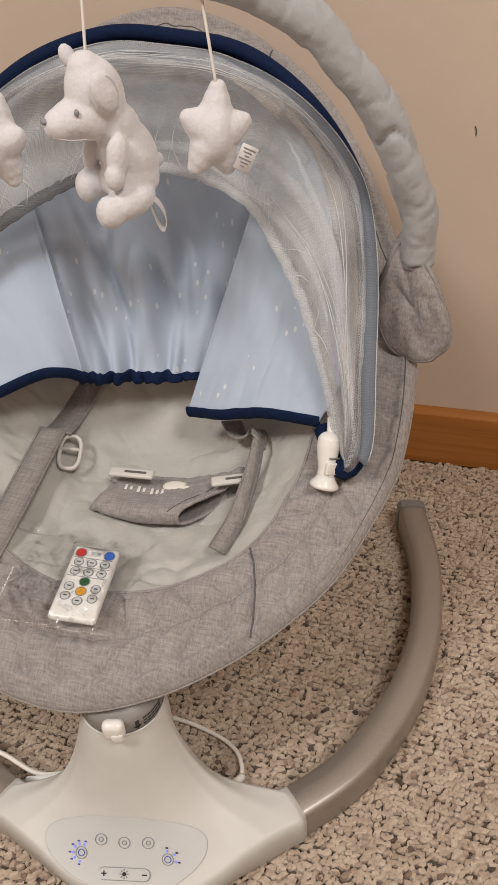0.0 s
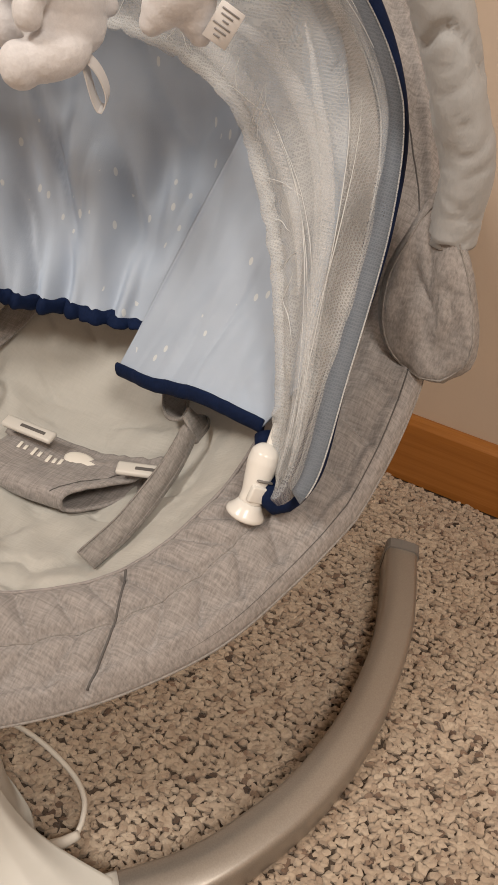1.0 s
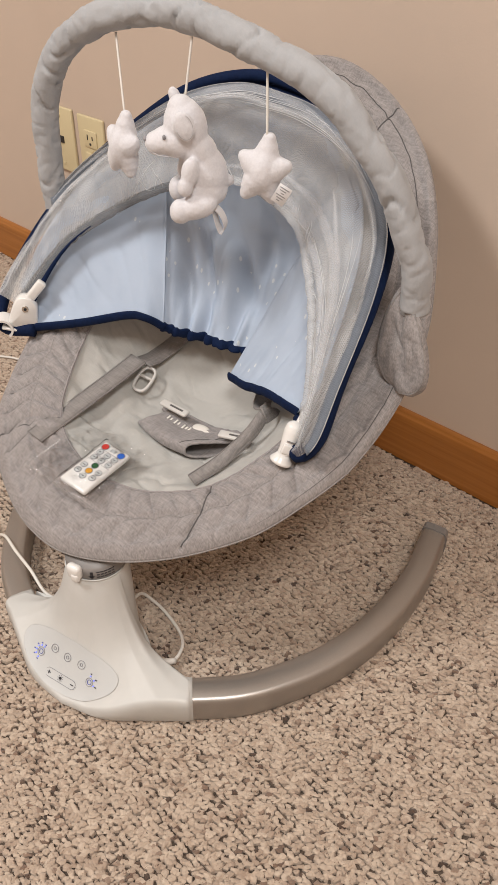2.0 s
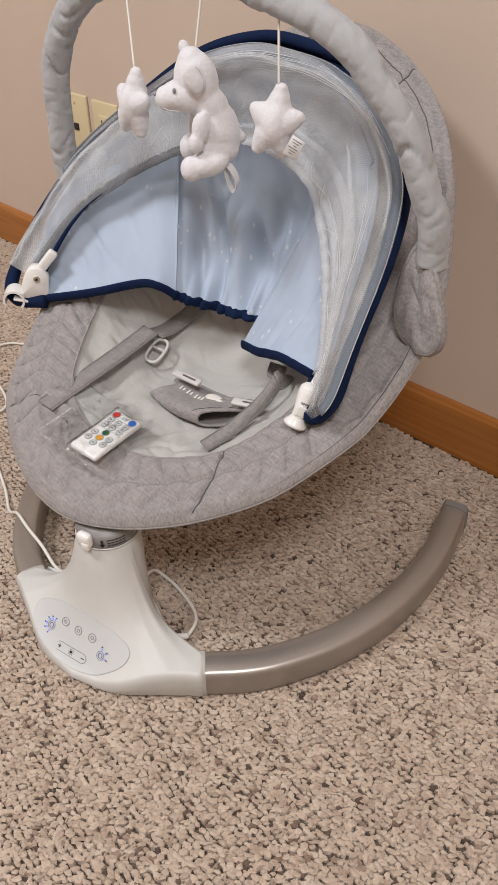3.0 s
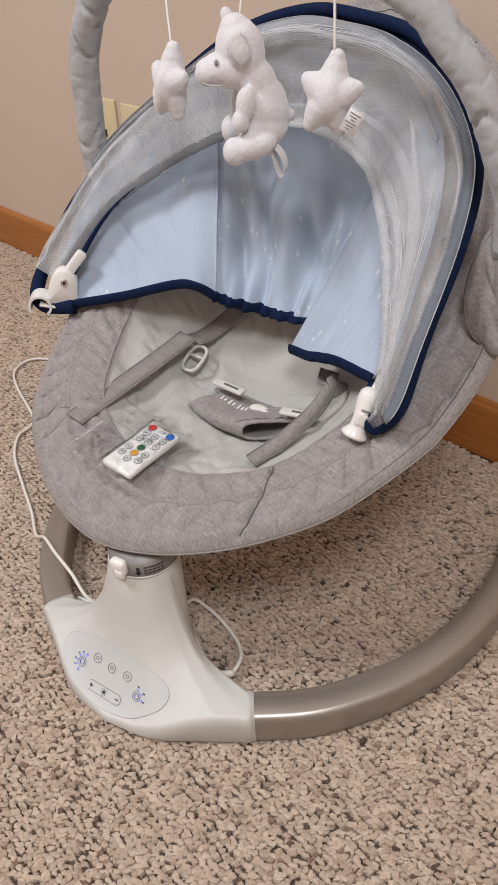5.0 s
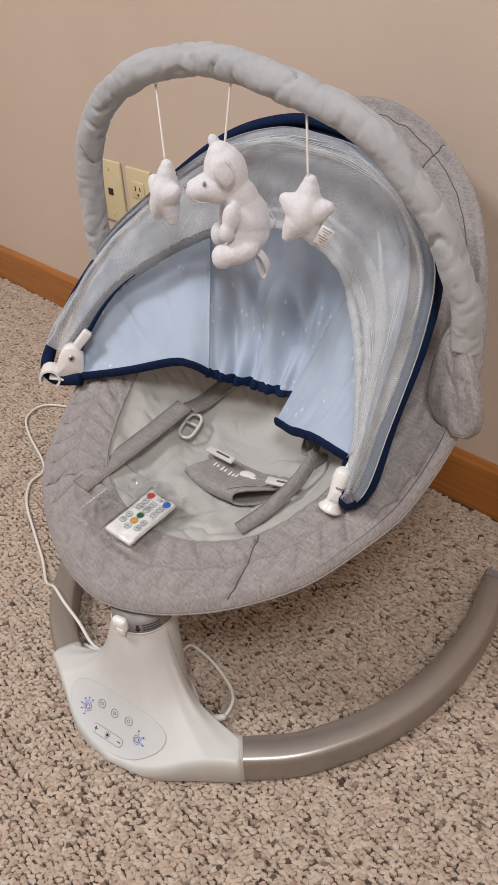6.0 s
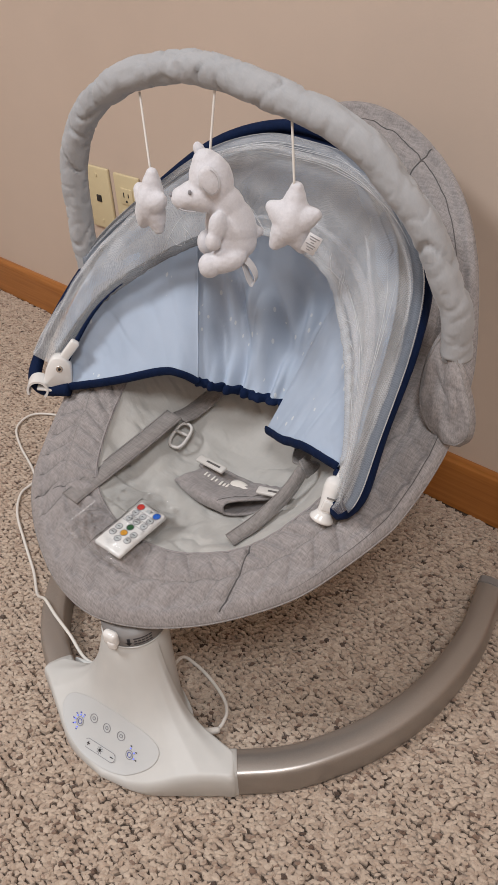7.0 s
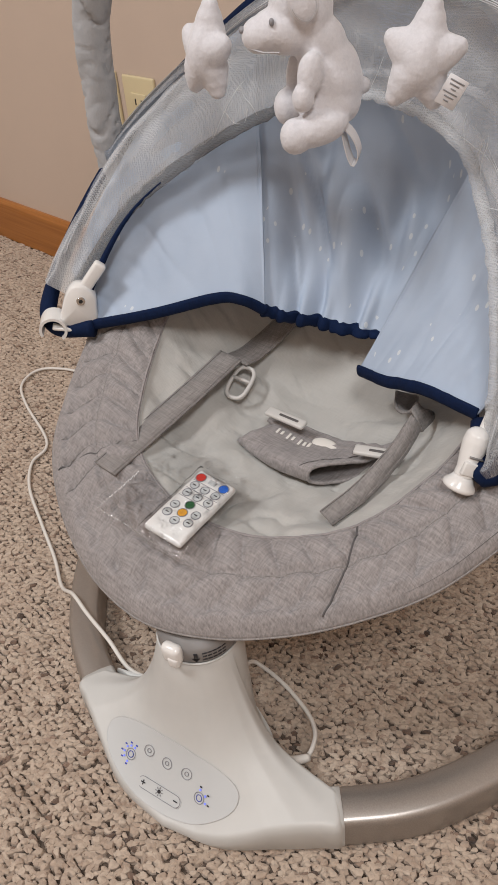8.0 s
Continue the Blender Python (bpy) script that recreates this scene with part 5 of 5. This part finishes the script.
# ---- mains lead ----
def lead():
    ob = thing("power_cord", (-0.20, -0.10, 0.0), "thin white power cord lying on the carpet", "power cord")
    a = spline([(-0.030, -0.105, 0.020), (-0.050, -0.118, 0.026), (-0.074, -0.126, 0.030), (-0.105, -0.122, 0.042), (-0.145, -0.116, 0.043), (-0.178, -0.109, 0.041), (-0.222, -0.099, 0.012), (-0.272, -0.075, 0.003), (-0.332, -0.051, 0.003), (-0.397, -0.023, 0.003), (-0.436, 0.008, 0.003), (-0.446, 0.037, 0.003), (-0.475, 0.055, 0.003),
                (-0.554, 0.080, 0.003), (-0.605, 0.106, 0.003), (-0.620, 0.144, 0.003), (-0.590, 0.172, 0.003), (-0.50, 0.21, 0.003), (-0.46, 0.30, 0.003), (-0.50, 0.395, 0.003)], 260)
    part("lead", mesh_of("lead", *sweep(a, 0.0021, 8)), CORD, ob)
    b = spline([(0.004, -0.062, 0.016), (-0.002, -0.039, 0.010), (0.011, -0.033, 0.004), (0.038, -0.035, 0.004), (0.070, -0.043, 0.004), (0.088, -0.054, 0.006), (0.097, -0.068, 0.009), (0.100, -0.080, 0.010)], 70)
    part("lead", mesh_of("lead", *sweep(b, 0.0021, 8)), CORD, ob)
    c = spline([(0.101, -0.078, 0.010), (0.095, -0.089, 0.013), (0.087, -0.100, 0.016)], 10)
    part("plug", mesh_of("plug", *sweep(c, np.linspace(0.0034, 0.0052, 10), 12)), CORD, ob)


lead()

# ---- carpet pile ----
def carpet():
    rng = np.random.default_rng(5)
    row, step, slant = 0.0060, 0.0034, radians(-5)
    us, ws = np.arange(-1.75, 0.80, step), np.arange(-0.70, 0.62, row)
    U, W = np.meshgrid(us, ws)
    U = U + rng.uniform(0, step, len(ws))[:, None] + rng.normal(0, 0.0011, U.shape)
    W = W + 0.0010 * np.sin(U * 37 + 0.7 * np.arange(len(ws))[:, None]) + rng.normal(0, 0.0004, W.shape)
    U, W = U.ravel(), W.ravel()
    big = np.ones(len(U), bool)
    # small loops that peep out between the rows
    k = rng.random(len(U)) < 0.10
    U = np.concatenate([U, U[k] + rng.normal(0, 0.002, k.sum())])
    W = np.concatenate([W, W[k] + row * 0.5 + rng.normal(0, 0.0008, k.sum())])
    big = np.concatenate([big, np.zeros(k.sum(), bool)])
    X, Y = U * math.cos(slant) - W * math.sin(slant), U * math.sin(slant) + W * math.cos(slant)
    keep = (X > -1.6) & (X < 0.62) & (Y > -0.46) & (Y < WY - 0.015)
    keep &= (X > -0.85) | (Y > 0.08)
    keep &= rng.random(len(X)) > 0.006
    X, Y, big = X[keep], Y[keep], big[keep]
    n = len(X)
    ang = slant + rng.normal(0.62, 0.35, n)
    size = np.where(big, rng.uniform(0.82, 1.18, n), rng.uniform(0.50, 0.75, n))
    lx, ly = 0.0036 * size * rng.uniform(0.85, 1.2, n), 0.0025 * size * rng.uniform(0.85, 1.2, n)
    hz = np.where(big, rng.uniform(0.0045, 0.0066, n), rng.uniform(0.0034, 0.0050, n))
    seg = 7
    a = np.arange(seg) * 2 * math.pi / seg
    rings = [(1.0, 0.0), (0.92, 0.86)]
    nr = len(rings)
    p2, p3 = rng.uniform(0, 6.3, n)[:, None], rng.uniform(0, 6.3, n)[:, None]
    jag = 1 + 0.17 * np.sin(2 * a[None] + p2) + 0.19 * np.sin(3 * a[None] + p3)
    tip = rng.normal(0, 0.0014, (n, 2))
    nv = seg * nr + 1
    V = np.zeros((n, nv, 3))
    for k, (r, h) in enumerate(rings):
        u = np.cos(a)[None] * lx[:, None] * jag * r
        w = np.sin(a)[None] * ly[:, None] * jag * r
        V[:, k * seg:(k + 1) * seg, 0] = X[:, None] + u * np.cos(ang)[:, None] - w * np.sin(ang)[:, None] + tip[:, :1] * h
        V[:, k * seg:(k + 1) * seg, 1] = Y[:, None] + u * np.sin(ang)[:, None] + w * np.cos(ang)[:, None] + tip[:, 1:] * h
        V[:, k * seg:(k + 1) * seg, 2] = -0.0062 + hz[:, None] * h * rng.uniform(0.84, 1.10, (n, seg))
    V[:, -1, 0], V[:, -1, 1], V[:, -1, 2] = X + tip[:, 0], Y + tip[:, 1], -0.0062 + hz
    F4 = np.array([(k * seg + j, k * seg + (j + 1) % seg, (k + 1) * seg + (j + 1) % seg, (k + 1) * seg + j) for k in range(nr - 1) for j in range(seg)])
    F3 = np.array([((nr - 1) * seg + j, (nr - 1) * seg + (j + 1) % seg, nr * seg) for j in range(seg)])
    off = (np.arange(n) * nv)[:, None, None]
    quads, tris = (F4[None] + off).reshape(-1), (F3[None] + off).reshape(-1)
    me = bpy.data.meshes.new("carpet_pile")
    nq, nt3 = n * len(F4), n * len(F3)
    me.vertices.add(n * nv)
    me.vertices.foreach_set("co", V.reshape(-1).astype(np.float32))
    me.loops.add(len(quads) + len(tris))
    me.loops.foreach_set("vertex_index", np.concatenate([quads, tris]).astype(np.int32))
    me.polygons.add(nq + nt3)
    me.polygons.foreach_set("loop_start", np.concatenate([np.arange(nq) * 4, nq * 4 + np.arange(nt3) * 3]).astype(np.int32))
    me.polygons.foreach_set("use_smooth", np.zeros(nq + nt3, bool))
    me.update(calc_edges=True)
    me.validate()
    ob = part("carpet_pile", me, PILE, floor)
    return tagged(ob, "beige and brown flecked looped wool pile", kind="stuff")


carpet()


def far_carpet():
    """The rest of the room's carpet, round the part that is built loop by loop."""
    bm = bmesh.new()
    for ax, ay, bx, by in ((x0, y0, -1.598, WY - 0.013), (0.618, y0, x1, WY - 0.013), (-1.598, y0, 0.618, -0.458), (-1.598, -0.458, -0.852, 0.082)):
        m = Matrix.Translation(((ax + bx) / 2, (ay + by) / 2, -0.003)) @ Matrix.Diagonal((bx - ax, by - ay, 0.006, 1))
        bmesh.ops.create_cube(bm, size=1, matrix=m)
    ob = part("carpet_rest", bm, FAR, floor)
    return tagged(ob, "beige berber loop carpet in the rest of the room", kind="stuff")


far_carpet()
